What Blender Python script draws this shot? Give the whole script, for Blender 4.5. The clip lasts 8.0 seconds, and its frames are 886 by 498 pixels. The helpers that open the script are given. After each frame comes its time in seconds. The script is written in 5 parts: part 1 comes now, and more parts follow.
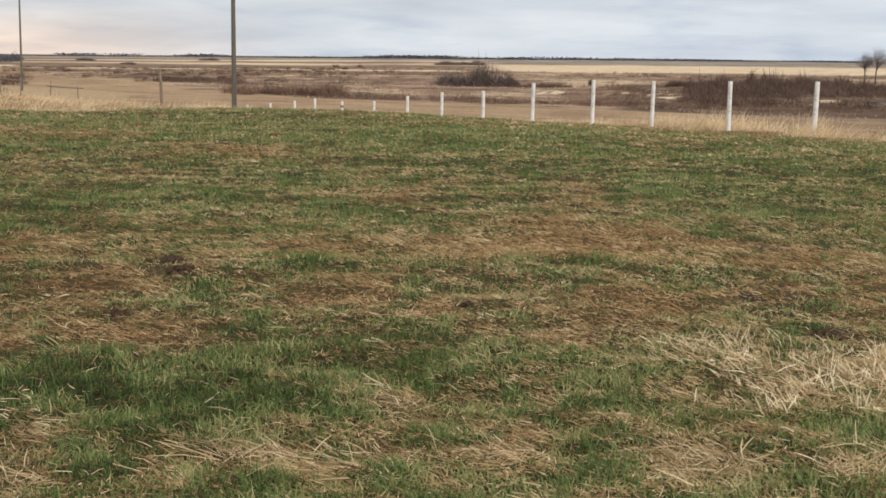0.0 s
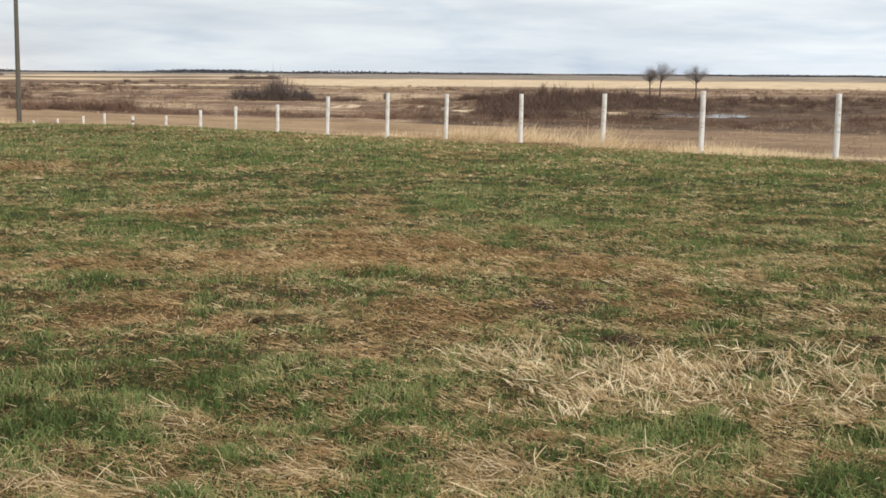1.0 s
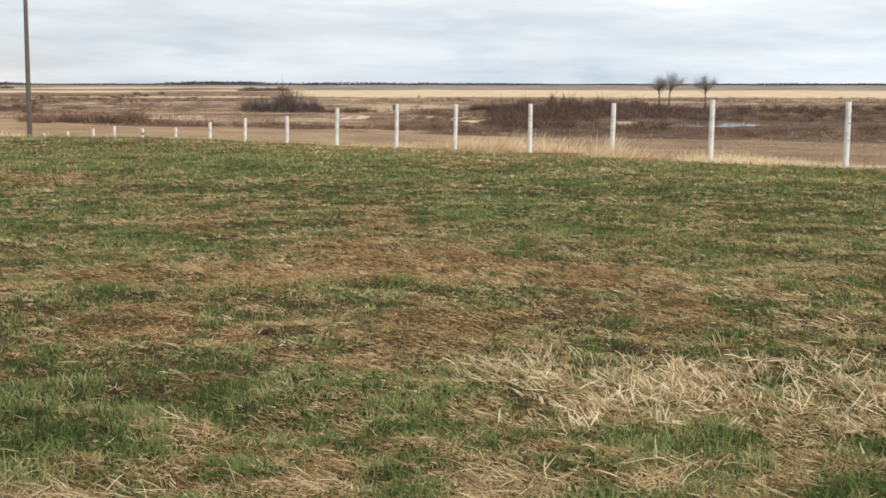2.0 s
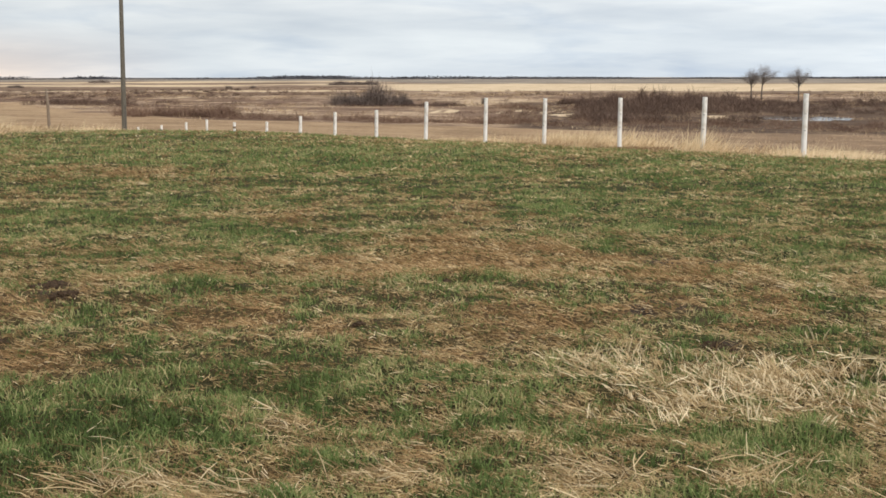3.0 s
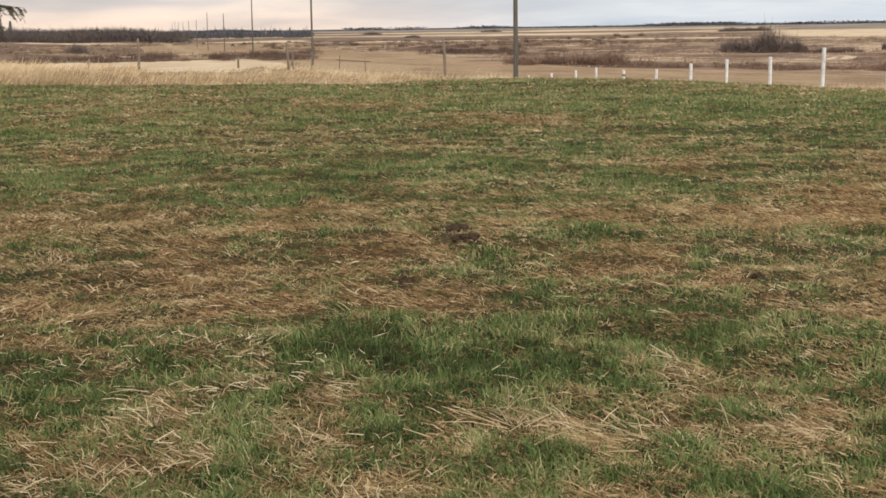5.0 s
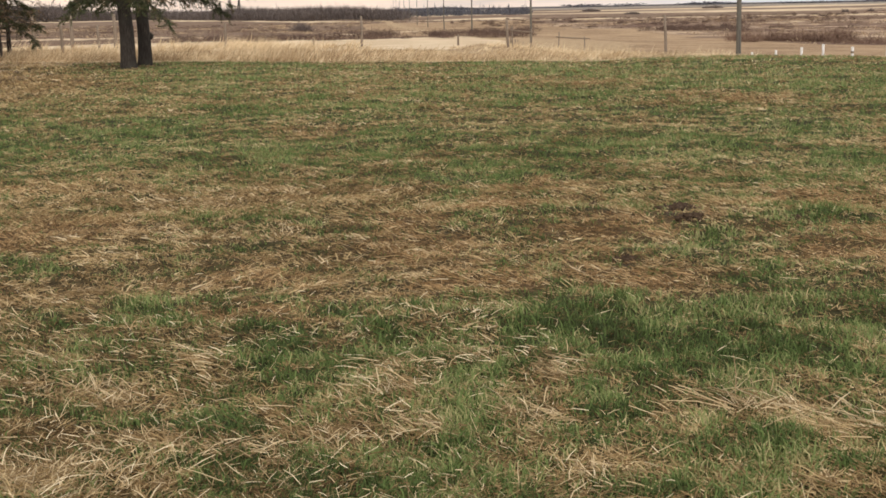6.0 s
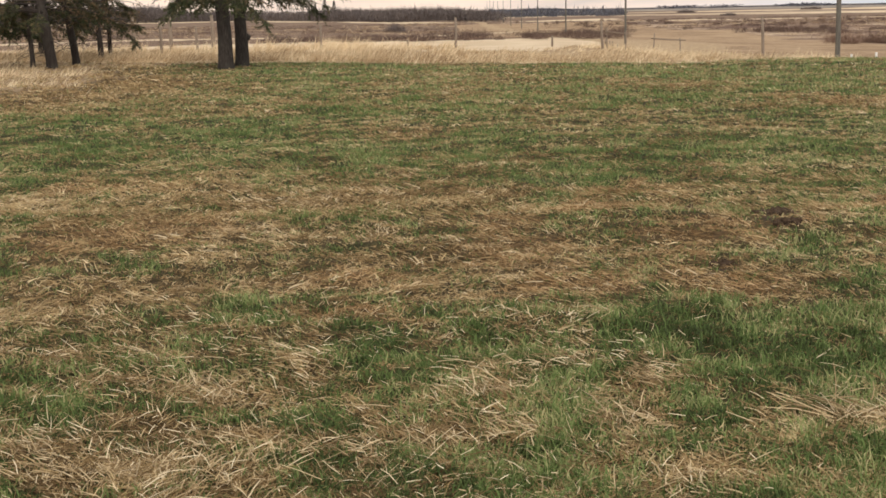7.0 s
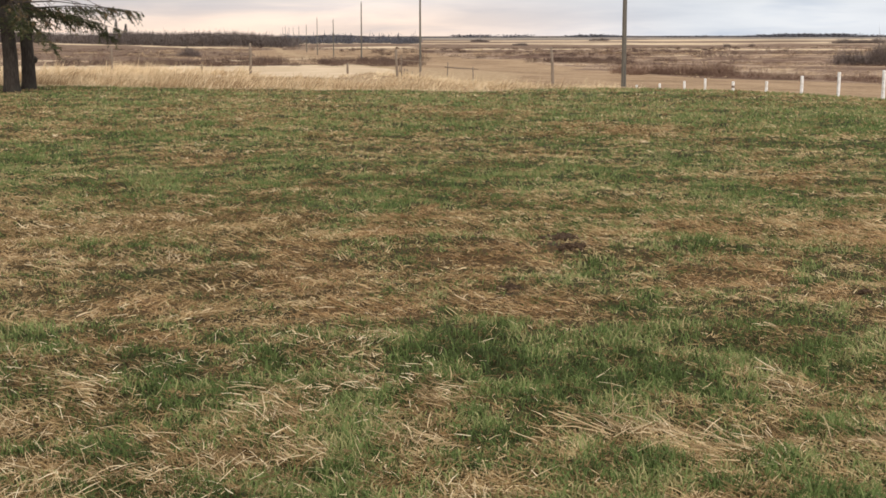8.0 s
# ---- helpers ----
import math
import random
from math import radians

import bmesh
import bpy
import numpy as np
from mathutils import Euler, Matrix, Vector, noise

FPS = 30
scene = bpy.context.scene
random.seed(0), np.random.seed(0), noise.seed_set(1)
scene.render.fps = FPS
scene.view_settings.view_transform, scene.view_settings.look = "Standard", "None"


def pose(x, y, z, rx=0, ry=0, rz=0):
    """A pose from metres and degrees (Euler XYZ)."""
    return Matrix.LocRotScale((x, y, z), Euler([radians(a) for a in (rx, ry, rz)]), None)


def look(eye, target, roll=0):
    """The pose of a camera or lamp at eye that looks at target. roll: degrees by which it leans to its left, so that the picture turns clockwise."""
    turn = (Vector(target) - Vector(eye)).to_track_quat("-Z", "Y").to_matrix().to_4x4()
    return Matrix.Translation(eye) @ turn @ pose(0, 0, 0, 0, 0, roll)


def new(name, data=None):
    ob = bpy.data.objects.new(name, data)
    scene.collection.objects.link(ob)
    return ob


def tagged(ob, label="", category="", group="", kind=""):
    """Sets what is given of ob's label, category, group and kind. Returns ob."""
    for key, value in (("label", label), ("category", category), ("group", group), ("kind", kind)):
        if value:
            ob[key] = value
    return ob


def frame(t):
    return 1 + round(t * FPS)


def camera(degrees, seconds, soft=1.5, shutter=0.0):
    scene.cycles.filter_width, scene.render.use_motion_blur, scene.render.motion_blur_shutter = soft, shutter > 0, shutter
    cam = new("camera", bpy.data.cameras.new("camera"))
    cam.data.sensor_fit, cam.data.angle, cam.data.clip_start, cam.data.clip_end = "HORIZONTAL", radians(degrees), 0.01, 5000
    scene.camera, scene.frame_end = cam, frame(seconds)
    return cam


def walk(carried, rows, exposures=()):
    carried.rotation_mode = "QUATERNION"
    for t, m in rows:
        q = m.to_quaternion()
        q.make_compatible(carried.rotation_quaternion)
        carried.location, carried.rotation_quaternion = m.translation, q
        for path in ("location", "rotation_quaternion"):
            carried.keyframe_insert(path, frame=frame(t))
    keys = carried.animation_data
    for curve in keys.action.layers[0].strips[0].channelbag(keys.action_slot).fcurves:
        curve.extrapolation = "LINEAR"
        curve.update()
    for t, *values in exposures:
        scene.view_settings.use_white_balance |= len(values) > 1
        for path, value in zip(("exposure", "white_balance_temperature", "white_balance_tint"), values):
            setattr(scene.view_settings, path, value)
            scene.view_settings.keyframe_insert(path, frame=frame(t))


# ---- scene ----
# ---- camera ----
# seconds, eye, yaw (left positive), pitch, roll in degrees
PATH_ROWS = [
    (0.0, -0.005, -0.002, 1.605, 0.01, -7.80, 0.48),
    (0.5, 0.025, 0.046, 1.594, -5.71, -7.46, 0.52),
    (1.0, 0.044, 0.107, 1.586, -8.23, -7.18, 0.38),
    (1.2, 0.048, 0.117, 1.584, -8.53, -7.04, 0.29),
    (1.8, 0.050, 0.112, 1.585, -8.20, -6.78, 0.10),
    (2.3, 0.048, 0.105, 1.586, -6.94, -6.74, 0.01),
    (2.5, 0.048, 0.102, 1.586, -6.26, -6.76, -0.01),
    (3.0, 0.039, 0.092, 1.588, -4.21, -7.00, -0.07),
    (3.5, 0.026, 0.091, 1.589, -1.41, -7.41, -0.19),
    (4.0, 0.004, 0.091, 1.587, 2.25, -7.92, -0.36),
    (4.5, -0.021, 0.081, 1.587, 6.67, -8.46, -0.61),
    (5.0, -0.050, 0.080, 1.585, 11.48, -8.98, -0.83),
    (5.2, -0.060, 0.077, 1.585, 13.43, -9.18, -0.94),
    (6.3, -0.100, 0.005, 1.591, 22.26, -9.86, -1.24),
    (6.5, -0.103, 0.002, 1.594, 23.25, -9.86, -1.30),
    (7.0, -0.108, -0.008, 1.597, 24.07, -9.63, -1.13),
    (7.5, -0.084, -0.046, 1.604, 21.72, -9.19, -0.70),
    (8.0, -0.044, -0.087, 1.611, 15.70, -8.65, -0.10),
]


def eye_pose(x, y, z, yaw, pitch, roll):
    a, b = radians(yaw), radians(pitch)
    ahead = Vector((-math.sin(a) * math.cos(b), math.cos(a) * math.cos(b), math.sin(b)))
    eye = Vector((x, y, z))
    return look(eye, eye + ahead, roll)


cam = camera(34.96, 8.0, soft=1.65)
walk(cam, [(row[0], eye_pose(*row[1:])) for row in PATH_ROWS],
     exposures=((0.0, -0.14, 6500, 12), (0.5, -0.06, 6500, 11), (1.0, 0.0, 6500, 10), (2.5, 0.04, 6500, 10), (3.0, -0.02, 6500, 10), (3.5, -0.30, 6500, 10),
                (4.0, -0.22, 6450, 9), (4.5, -0.12, 6500, 10), (5.0, -0.08, 6550, 12), (6.5, 0.0, 6600, 13), (7.0, 0.0, 6600, 13), (8.0, 0.02, 6600, 14)))

# ---- world, sun, exposure ----
SUN_ELEVATION, SUN_TURN = 38.0, 150.0
world = bpy.data.worlds.new("world")
scene.world = world
world.use_nodes = True
wn, wl = world.node_tree.nodes, world.node_tree.links
wn.clear()


def wnode(kind, **values):
    node = wn.new(kind)
    for key, value in values.items():
        node.inputs[key].default_value = value
    return node


w_out = wn.new("ShaderNodeOutputWorld")
w_back = wnode("ShaderNodeBackground", Strength=1.03)
w_sky = wn.new("ShaderNodeTexSky")
w_sky.sky_type, w_sky.sun_disc = "NISHITA", False
w_sky.sun_elevation, w_sky.sun_rotation = radians(SUN_ELEVATION), radians(SUN_TURN)
w_dim = wn.new("ShaderNodeVectorMath")
w_dim.operation = "SCALE"
w_dim.inputs["Scale"].default_value = 0.09
wl.new(w_sky.outputs["Color"], w_dim.inputs[0])
w_dir = wn.new("ShaderNodeTexCoord")
w_sep = wn.new("ShaderNodeSeparateXYZ")
wl.new(w_dir.outputs["Generated"], w_sep.inputs[0])
# cloud deck by height: cool haze low down, whiter above
w_height = wn.new("ShaderNodeValToRGB")
r = w_height.color_ramp
r.elements[0].position, r.elements[0].color = 0.0, (0.72, 0.785, 0.85, 1)
r.elements[1].position, r.elements[1].color = 1.0, (1.08, 1.06, 1.02, 1)
for at, colour in ((0.025, (0.70, 0.765, 0.83, 1)), (0.055, (0.78, 0.82, 0.86, 1)), (0.10, (0.83, 0.85, 0.875, 1)), (0.4, (0.97, 0.96, 0.95, 1))):
    r.elements.new(at).color = colour
wl.new(w_sep.outputs["Z"], w_height.inputs["Fac"])
# the warm low sky on the west side
w_west = wn.new("ShaderNodeMapRange")
w_west.inputs["From Min"].default_value, w_west.inputs["From Max"].default_value = -0.08, -0.32
w_west.interpolation_type = "SMOOTHSTEP"
wl.new(w_sep.outputs["X"], w_west.inputs["Value"])
w_low = wn.new("ShaderNodeMapRange")
w_low.inputs["From Min"].default_value, w_low.inputs["From Max"].default_value = 0.042, 0.002
w_low.interpolation_type = "SMOOTHSTEP"
wl.new(w_sep.outputs["Z"], w_low.inputs["Value"])
w_warm = wn.new("ShaderNodeMath")
w_warm.operation = "MULTIPLY"
wl.new(w_west.outputs[0], w_warm.inputs[0])
wl.new(w_low.outputs[0], w_warm.inputs[1])
w_mix = wn.new("ShaderNodeMix")
w_mix.data_type = "RGBA"
w_mix.inputs["B"].default_value = (1.24, 1.0, 0.82, 1)
wl.new(w_warm.outputs[0], w_mix.inputs["Factor"])
wl.new(w_height.outputs["Color"], w_mix.inputs["A"])
# flat streaks of thicker cloud
w_map = wn.new("ShaderNodeMapping")
w_map.inputs["Scale"].default_value = (5.0, 5.0, 36.0)
wl.new(w_dir.outputs["Generated"], w_map.inputs["Vector"])
w_noise = wnode("ShaderNodeTexNoise", Scale=1.0, Detail=6.0, Roughness=0.52)
wl.new(w_map.outputs[0], w_noise.inputs["Vector"])
w_streak = wn.new("ShaderNodeValToRGB")
r = w_streak.color_ramp
r.elements[0].position, r.elements[0].color = 0.33, (0.80, 0.83, 0.87, 1)
r.elements[1].position, r.elements[1].color = 0.64, (1.16, 1.14, 1.10, 1)
wl.new(w_noise.outputs["Fac"], w_streak.inputs["Fac"])
w_mul = wn.new("ShaderNodeMix")
w_mul.data_type, w_mul.blend_type = "RGBA", "MULTIPLY"
w_mul.inputs["Factor"].default_value = 1.0
wl.new(w_mix.outputs["Result"], w_mul.inputs["A"])
wl.new(w_streak.outputs["Color"], w_mul.inputs["B"])
# thin long bars of blue-grey cloud
w_map2 = wn.new("ShaderNodeMapping")
w_map2.inputs["Scale"].default_value, w_map2.inputs["Location"].default_value = (10.0, 10.0, 64.0), (3.1, 1.7, 0.4)
wl.new(w_dir.outputs["Generated"], w_map2.inputs["Vector"])
w_bars = wnode("ShaderNodeTexNoise", Scale=1.0, Detail=5.0, Roughness=0.5, Distortion=0.35)
wl.new(w_map2.outputs[0], w_bars.inputs["Vector"])
w_bar = wn.new("ShaderNodeValToRGB")
r = w_bar.color_ramp
r.elements[0].position, r.elements[0].color = 0.50, (1, 1, 1, 1)
r.elements[1].position, r.elements[1].color = 0.68, (0.82, 0.86, 0.92, 1)
wl.new(w_bars.outputs["Fac"], w_bar.inputs["Fac"])
w_mul2 = wn.new("ShaderNodeMix")
w_mul2.data_type, w_mul2.blend_type = "RGBA", "MULTIPLY"
w_mul2.inputs["Factor"].default_value = 1.0
wl.new(w_mul.outputs["Result"], w_mul2.inputs["A"])
wl.new(w_bar.outputs["Color"], w_mul2.inputs["B"])
w_deck = wn.new("ShaderNodeMix")
w_deck.data_type = "RGBA"
w_deck.inputs["Factor"].default_value = 0.9
wl.new(w_dim.outputs[0], w_deck.inputs["A"])
wl.new(w_mul2.outputs["Result"], w_deck.inputs["B"])
w_side = wn.new("ShaderNodeMapRange")
w_side.inputs["From Min"].default_value, w_side.inputs["From Max"].default_value = -0.5, 0.4
w_side.inputs["To Min"].default_value, w_side.inputs["To Max"].default_value = 0.86, 1.14
wl.new(w_sep.outputs["X"], w_side.inputs["Value"])
w_even = wn.new("ShaderNodeVectorMath")
w_even.operation = "SCALE"
wl.new(w_deck.outputs["Result"], w_even.inputs[0])
wl.new(w_side.outputs[0], w_even.inputs["Scale"])
wl.new(w_even.outputs[0], w_back.inputs["Color"])
wl.new(w_back.outputs[0], w_out.inputs[0])

sun = new("sun", bpy.data.lights.new("sun", "SUN"))
sun.data.energy, sun.data.angle, sun.data.color = 2.0, radians(11), (1.0, 0.95, 0.88)
s_a, s_e = radians(SUN_TURN), radians(SUN_ELEVATION)
sun.matrix_world = look((0, 0, 30), Vector((0, 0, 30)) - Vector((math.sin(s_a) * math.cos(s_e), math.cos(s_a) * math.cos(s_e), math.sin(s_e))))
scene.view_settings.exposure = 0.0


# ---- helpers ----
def smooth(a, lo, hi):
    t = np.clip((a - lo) / (hi - lo), 0, 1)
    return t * t * (3 - 2 * t)


def lattice(x, y, seed):
    """Value noise, 0 to 1, for arrays."""
    xi, yi = np.floor(x).astype(np.int64), np.floor(y).astype(np.int64)
    fx, fy = x - xi, y - yi
    fx, fy = fx * fx * (3 - 2 * fx), fy * fy * (3 - 2 * fy)

    def corner(i, j):
        n = (i * 374761393 + j * 668265263 + seed * 974711) & 0x7FFFFFFF
        n = ((n ^ (n >> 13)) * 1274126177) & 0x7FFFFFFF
        return ((n ^ (n >> 16)) & 0xFFFF) / 65535.0

    a = corner(xi, yi) * (1 - fx) + corner(xi + 1, yi) * fx
    b = corner(xi, yi + 1) * (1 - fx) + corner(xi + 1, yi + 1) * fx
    return a * (1 - fy) + b * fy


def fbm(x, y, size, seed, octaves=4):
    x, y, total, amp, norm = np.asarray(x, float) / size, np.asarray(y, float) / size, 0.0, 1.0, 0.0
    for k in range(octaves):
        total, norm = total + amp * lattice(x, y, seed + 17 * k), norm + amp
        x, y, amp = x * 2.03 + 11.3, y * 2.03 - 7.1, amp * 0.55
    return total / norm


FENCE_TURN, FENCE_OFF = radians(24.5), 22.06


def along(x, y):
    """Distance along the white fence's line and off it to the right of the eye."""
    return -math.sin(FENCE_TURN) * x + math.cos(FENCE_TURN) * y, math.cos(FENCE_TURN) * x + math.sin(FENCE_TURN) * y


def from_along(u, v):
    return -math.sin(FENCE_TURN) * u + math.cos(FENCE_TURN) * v, math.cos(FENCE_TURN) * u + math.sin(FENCE_TURN) * v


def polar(turn, far):
    """A place from the turn to the left of +y, in degrees, and the distance."""
    return -math.sin(radians(turn)) * far, math.cos(radians(turn)) * far


def height(x, y):
    """The ground: a level yard, a bank down to a shallow valley, and the far plain."""
    x, y = np.asarray(x, float), np.asarray(y, float)
    far = np.hypot(x, y)
    u, v = along(x, y)
    yard = np.interp(far, [0, 45, 65, 80, 100, 168, 263, 360], [0, 0, -0.05, -0.35, -0.9, -2.6, -3.3, -3.2])
    line = np.interp(u, [0, 20, 34, 41, 48, 56, 63, 74, 110, 166, 262, 360],
                     [0, -0.15, -0.37, -0.59, -1.09, -1.55, -1.85, -2.4, -2.55, -2.65, -3.3, -3.2])
    brow = np.interp(far, [0, 42, 50, 57, 65, 75, 100, 168, 263, 360], [0, 0, -0.28, -0.62, -1.1, -1.9, -2.4, -2.6, -3.3, -3.2])
    turn = np.degrees(np.arctan2(-x, y))
    yard = yard - smooth(far, 26, 40) * (0.08 * smooth(turn, -9, -4) * (1 - smooth(turn, 24, 30)) + 0.1 * smooth(turn, -5, 2) * (1 - smooth(turn, 12, 18)))
    yard = yard + (brow - yard) * smooth(v, 6.5, 13)
    z = yard + (line - yard) * smooth(v, 14, 23)
    z = np.where(v > 23, line + (-4.9 - line) * np.clip((v - 23) / 98, 0, 1) ** 0.9, z)
    plain = np.interp(far, [300, 560, 1500, 5000], [-4.6, -4.5, -3.5, -2.5])
    z = z + (plain - z) * smooth(far, 260, 420)
    rough = (fbm(x, y, 1.3, 5, 3) - 0.5) * 0.07 * (1 - smooth(far, 25, 60)) + (fbm(x, y, 14, 9, 2) - 0.5) * 0.16 * smooth(far, 12, 50)
    rough = rough + ((fbm(x, y, 0.34, 6, 2) - 0.5) * 0.065 + (fbm(x, y, 0.8, 7, 2) - 0.5) * 0.05) * (1 - smooth(far, 24, 42))
    px, py = polar(-18.4, 236)
    z = z - 0.7 * np.exp(-((x - px) ** 2 + (y - py) ** 2) / 250)
    swell = (fbm(x, y, 70, 19, 3) - 0.5) * 2.2 * smooth(far, 170, 320) * (1 - np.exp(-((x - px) ** 2 + (y - py) ** 2) / 900)) * (1 - 0.6 * smooth(far, 700, 1500))
    return z + swell + rough * smooth(far, 2, 6)


def ground_z(x, y):
    return float(height(x, y))


# ---- materials ----
def material(name, rough=0.9, metal=0.0, spec=0.2):
    m = bpy.data.materials.new(name)
    m.use_nodes = True
    b = m.node_tree.nodes["Principled BSDF"]
    b.inputs["Roughness"].default_value, b.inputs["Metallic"].default_value = rough, metal
    b.inputs["Specular IOR Level"].default_value = spec
    return m, m.node_tree.nodes, m.node_tree.links, b


def ramp(nodes, stops):
    node = nodes.new("ShaderNodeValToRGB")
    e = node.color_ramp.elements
    e[0].position, e[0].color = stops[0][0], (*stops[0][1], 1)
    e[1].position, e[1].color = stops[-1][0], (*stops[-1][1], 1)
    for at, colour in stops[1:-1]:
        e.new(at).color = (*colour, 1)
    return node


def noise_node(nodes, links, scale, detail=4, rough=0.6, stretch=(1, 1, 1), coords="Object"):
    tc, mp, n = nodes.new("ShaderNodeTexCoord"), nodes.new("ShaderNodeMapping"), nodes.new("ShaderNodeTexNoise")
    mp.inputs["Scale"].default_value = stretch
    n.inputs["Scale"].default_value, n.inputs["Detail"].default_value, n.inputs["Roughness"].default_value = scale, detail, rough
    links.new(tc.outputs[coords], mp.inputs["Vector"])
    links.new(mp.outputs[0], n.inputs["Vector"])
    return n


def mixed(nodes, links, fac, a, b, blend="MIX"):
    node = nodes.new("ShaderNodeMix")
    node.data_type, node.blend_type = "RGBA", blend
    for key, value in (("Factor", fac), ("A", a), ("B", b)):
        if hasattr(value, "links"):
            links.new(value, node.inputs[key])
        elif isinstance(value, tuple):
            node.inputs[key].default_value = (*value, 1)
        else:
            node.inputs[key].default_value = value
    return node.outputs["Result"]


def grained(name, stops, scale, stretch=(1, 1, 1), rough=0.85, bump=0.3, depth=0.01, detail=6, stain=None):
    """A surface with fine grain, and stains at a larger size."""
    m, n, l, b = material(name, rough)
    grain = noise_node(n, l, scale, detail, 0.65, stretch)
    tint = ramp(n, stops)
    l.new(grain.outputs["Fac"], tint.inputs["Fac"])
    colour = tint.outputs["Color"]
    if stain:
        big = noise_node(n, l, stain[0], 3)
        cut = ramp(n, [(0.5, (0, 0, 0)), (0.68, (1, 1, 1))])
        l.new(big.outputs["Fac"], cut.inputs["Fac"])
        colour = mixed(n, l, cut.outputs["Color"], colour, stain[1])
    l.new(colour, b.inputs["Base Color"])
    bp = n.new("ShaderNodeBump")
    bp.inputs["Strength"].default_value, bp.inputs["Distance"].default_value = bump, depth
    l.new(grain.outputs["Fac"], bp.inputs["Height"])
    l.new(bp.outputs[0], b.inputs["Normal"])
    return m


def blade_material(name, stops, glow=0.25):
    """Grass and twigs: the tone of each blade runs along a ramp; a part of the light passes through."""
    m, n, l, b = material(name, 0.75, 0, 0.15)
    at = n.new("ShaderNodeAttribute")
    at.attribute_name = "tone"
    tint = ramp(n, stops)
    l.new(at.outputs["Fac"], tint.inputs["Fac"])
    l.new(tint.outputs["Color"], b.inputs["Base Color"])
    if glow:
        tr, mx = n.new("ShaderNodeBsdfTranslucent"), n.new("ShaderNodeMixShader")
        mx.inputs[0].default_value = glow
        l.new(tint.outputs["Color"], tr.inputs["Color"])
        l.new(b.outputs[0], mx.inputs[1])
        l.new(tr.outputs[0], mx.inputs[2])
        l.new(mx.outputs[0], n["Material Output"].inputs[0])
    return m


M_GREEN = blade_material("green_grass", [(0, (0.046, 0.058, 0.022)), (0.4, (0.103, 0.154, 0.045)), (0.62, (0.172, 0.240, 0.077)), (0.82, (0.285, 0.318, 0.122)), (1, (0.50, 0.43, 0.22))])
M_DRY = blade_material("dry_grass", [(0, (0.095, 0.058, 0.027)), (0.35, (0.318, 0.212, 0.097)), (0.75, (0.555, 0.415, 0.215)), (1, (0.83, 0.665, 0.405))])
M_RUST = blade_material("rust_brown_thatch", [(0, (0.080, 0.048, 0.023)), (0.35, (0.275, 0.168, 0.076)), (0.7, (0.47, 0.31, 0.152)), (1, (0.70, 0.52, 0.29))])
M_STRAW = blade_material("straw", [(0, (0.20, 0.130, 0.062)), (0.4, (0.575, 0.435, 0.245)), (1, (0.92, 0.79, 0.55))])
M_TALL = blade_material("tall_dry_grass", [(0, (0.22, 0.142, 0.074)), (0.45, (0.52, 0.375, 0.222)), (1, (0.84, 0.69, 0.455))])
M_TWIG = blade_material("bare_twigs", [(0, (0.066, 0.043, 0.034)), (0.5, (0.125, 0.082, 0.062)), (1, (0.23, 0.155, 0.115))], 0)
M_SCRUB = blade_material("red_brown_scrub", [(0, (0.088, 0.052, 0.038)), (0.5, (0.185, 0.115, 0.080)), (1, (0.34, 0.235, 0.165))], 0)
M_SHRUB = blade_material("grey_shrub_twigs", [(0, (0.085, 0.066, 0.058)), (0.5, (0.165, 0.130, 0.113)), (1, (0.27, 0.22, 0.19))], 0)
M_CROWN = blade_material("pale_grey_twigs", [(0, (0.15, 0.13, 0.12)), (0.6, (0.25, 0.225, 0.21)), (1, (0.34, 0.31, 0.29))], 0)
# twigs of the far woods, with the bluish air haze put into their colour
M_FAR_HAZED = blade_material("hazed_distant_twigs", [(0, (0.06, 0.064, 0.078)), (0.6, (0.10, 0.10, 0.115)), (1, (0.16, 0.15, 0.155))], 0)
M_WOODS = blade_material("bare_aspen", [(0, (0.062, 0.052, 0.048)), (0.5, (0.112, 0.092, 0.084)), (1, (0.19, 0.155, 0.135))], 0)
M_NEEDLE = blade_material("conifer_needles", [(0, (0.034, 0.044, 0.019)), (0.5, (0.075, 0.088, 0.037)), (0.75, (0.125, 0.105, 0.05)), (1, (0.22, 0.14, 0.075))], 0.15)
M_GROVE = blade_material("dark_spruce", [(0, (0.022, 0.026, 0.022)), (0.6, (0.05, 0.054, 0.045)), (1, (0.10, 0.09, 0.07))], 0)
M_PAINT = grained("white_paint", [(0.3, (0.62, 0.60, 0.56)), (0.55, (0.80, 0.79, 0.76)), (0.8, (0.84, 0.83, 0.81))], 9, (6, 6, 1), 0.6, 0.25, 0.006, stain=(3.5, (0.55, 0.50, 0.43)))
M_POLE = grained("weathered_pole_wood", [(0.25, (0.075, 0.07, 0.056)), (0.55, (0.14, 0.13, 0.108)), (0.8, (0.21, 0.195, 0.165))], 7, (9, 9, 0.6), 0.9, 0.6, 0.01, stain=(0.8, (0.12, 0.105, 0.085)))
M_WOOD = grained("grey_fence_wood", [(0.25, (0.12, 0.09, 0.066)), (0.55, (0.235, 0.185, 0.14)), (0.8, (0.33, 0.27, 0.21))], 10, (8, 8, 1), 0.9, 0.6, 0.01)
M_BARK = grained("conifer_bark", [(0.25, (0.020, 0.016, 0.013)), (0.55, (0.052, 0.042, 0.034)), (0.85, (0.12, 0.096, 0.078))], 11, (2, 2, 0.5), 0.95, 1.0, 0.03, stain=(2.5, (0.058, 0.052, 0.042)))
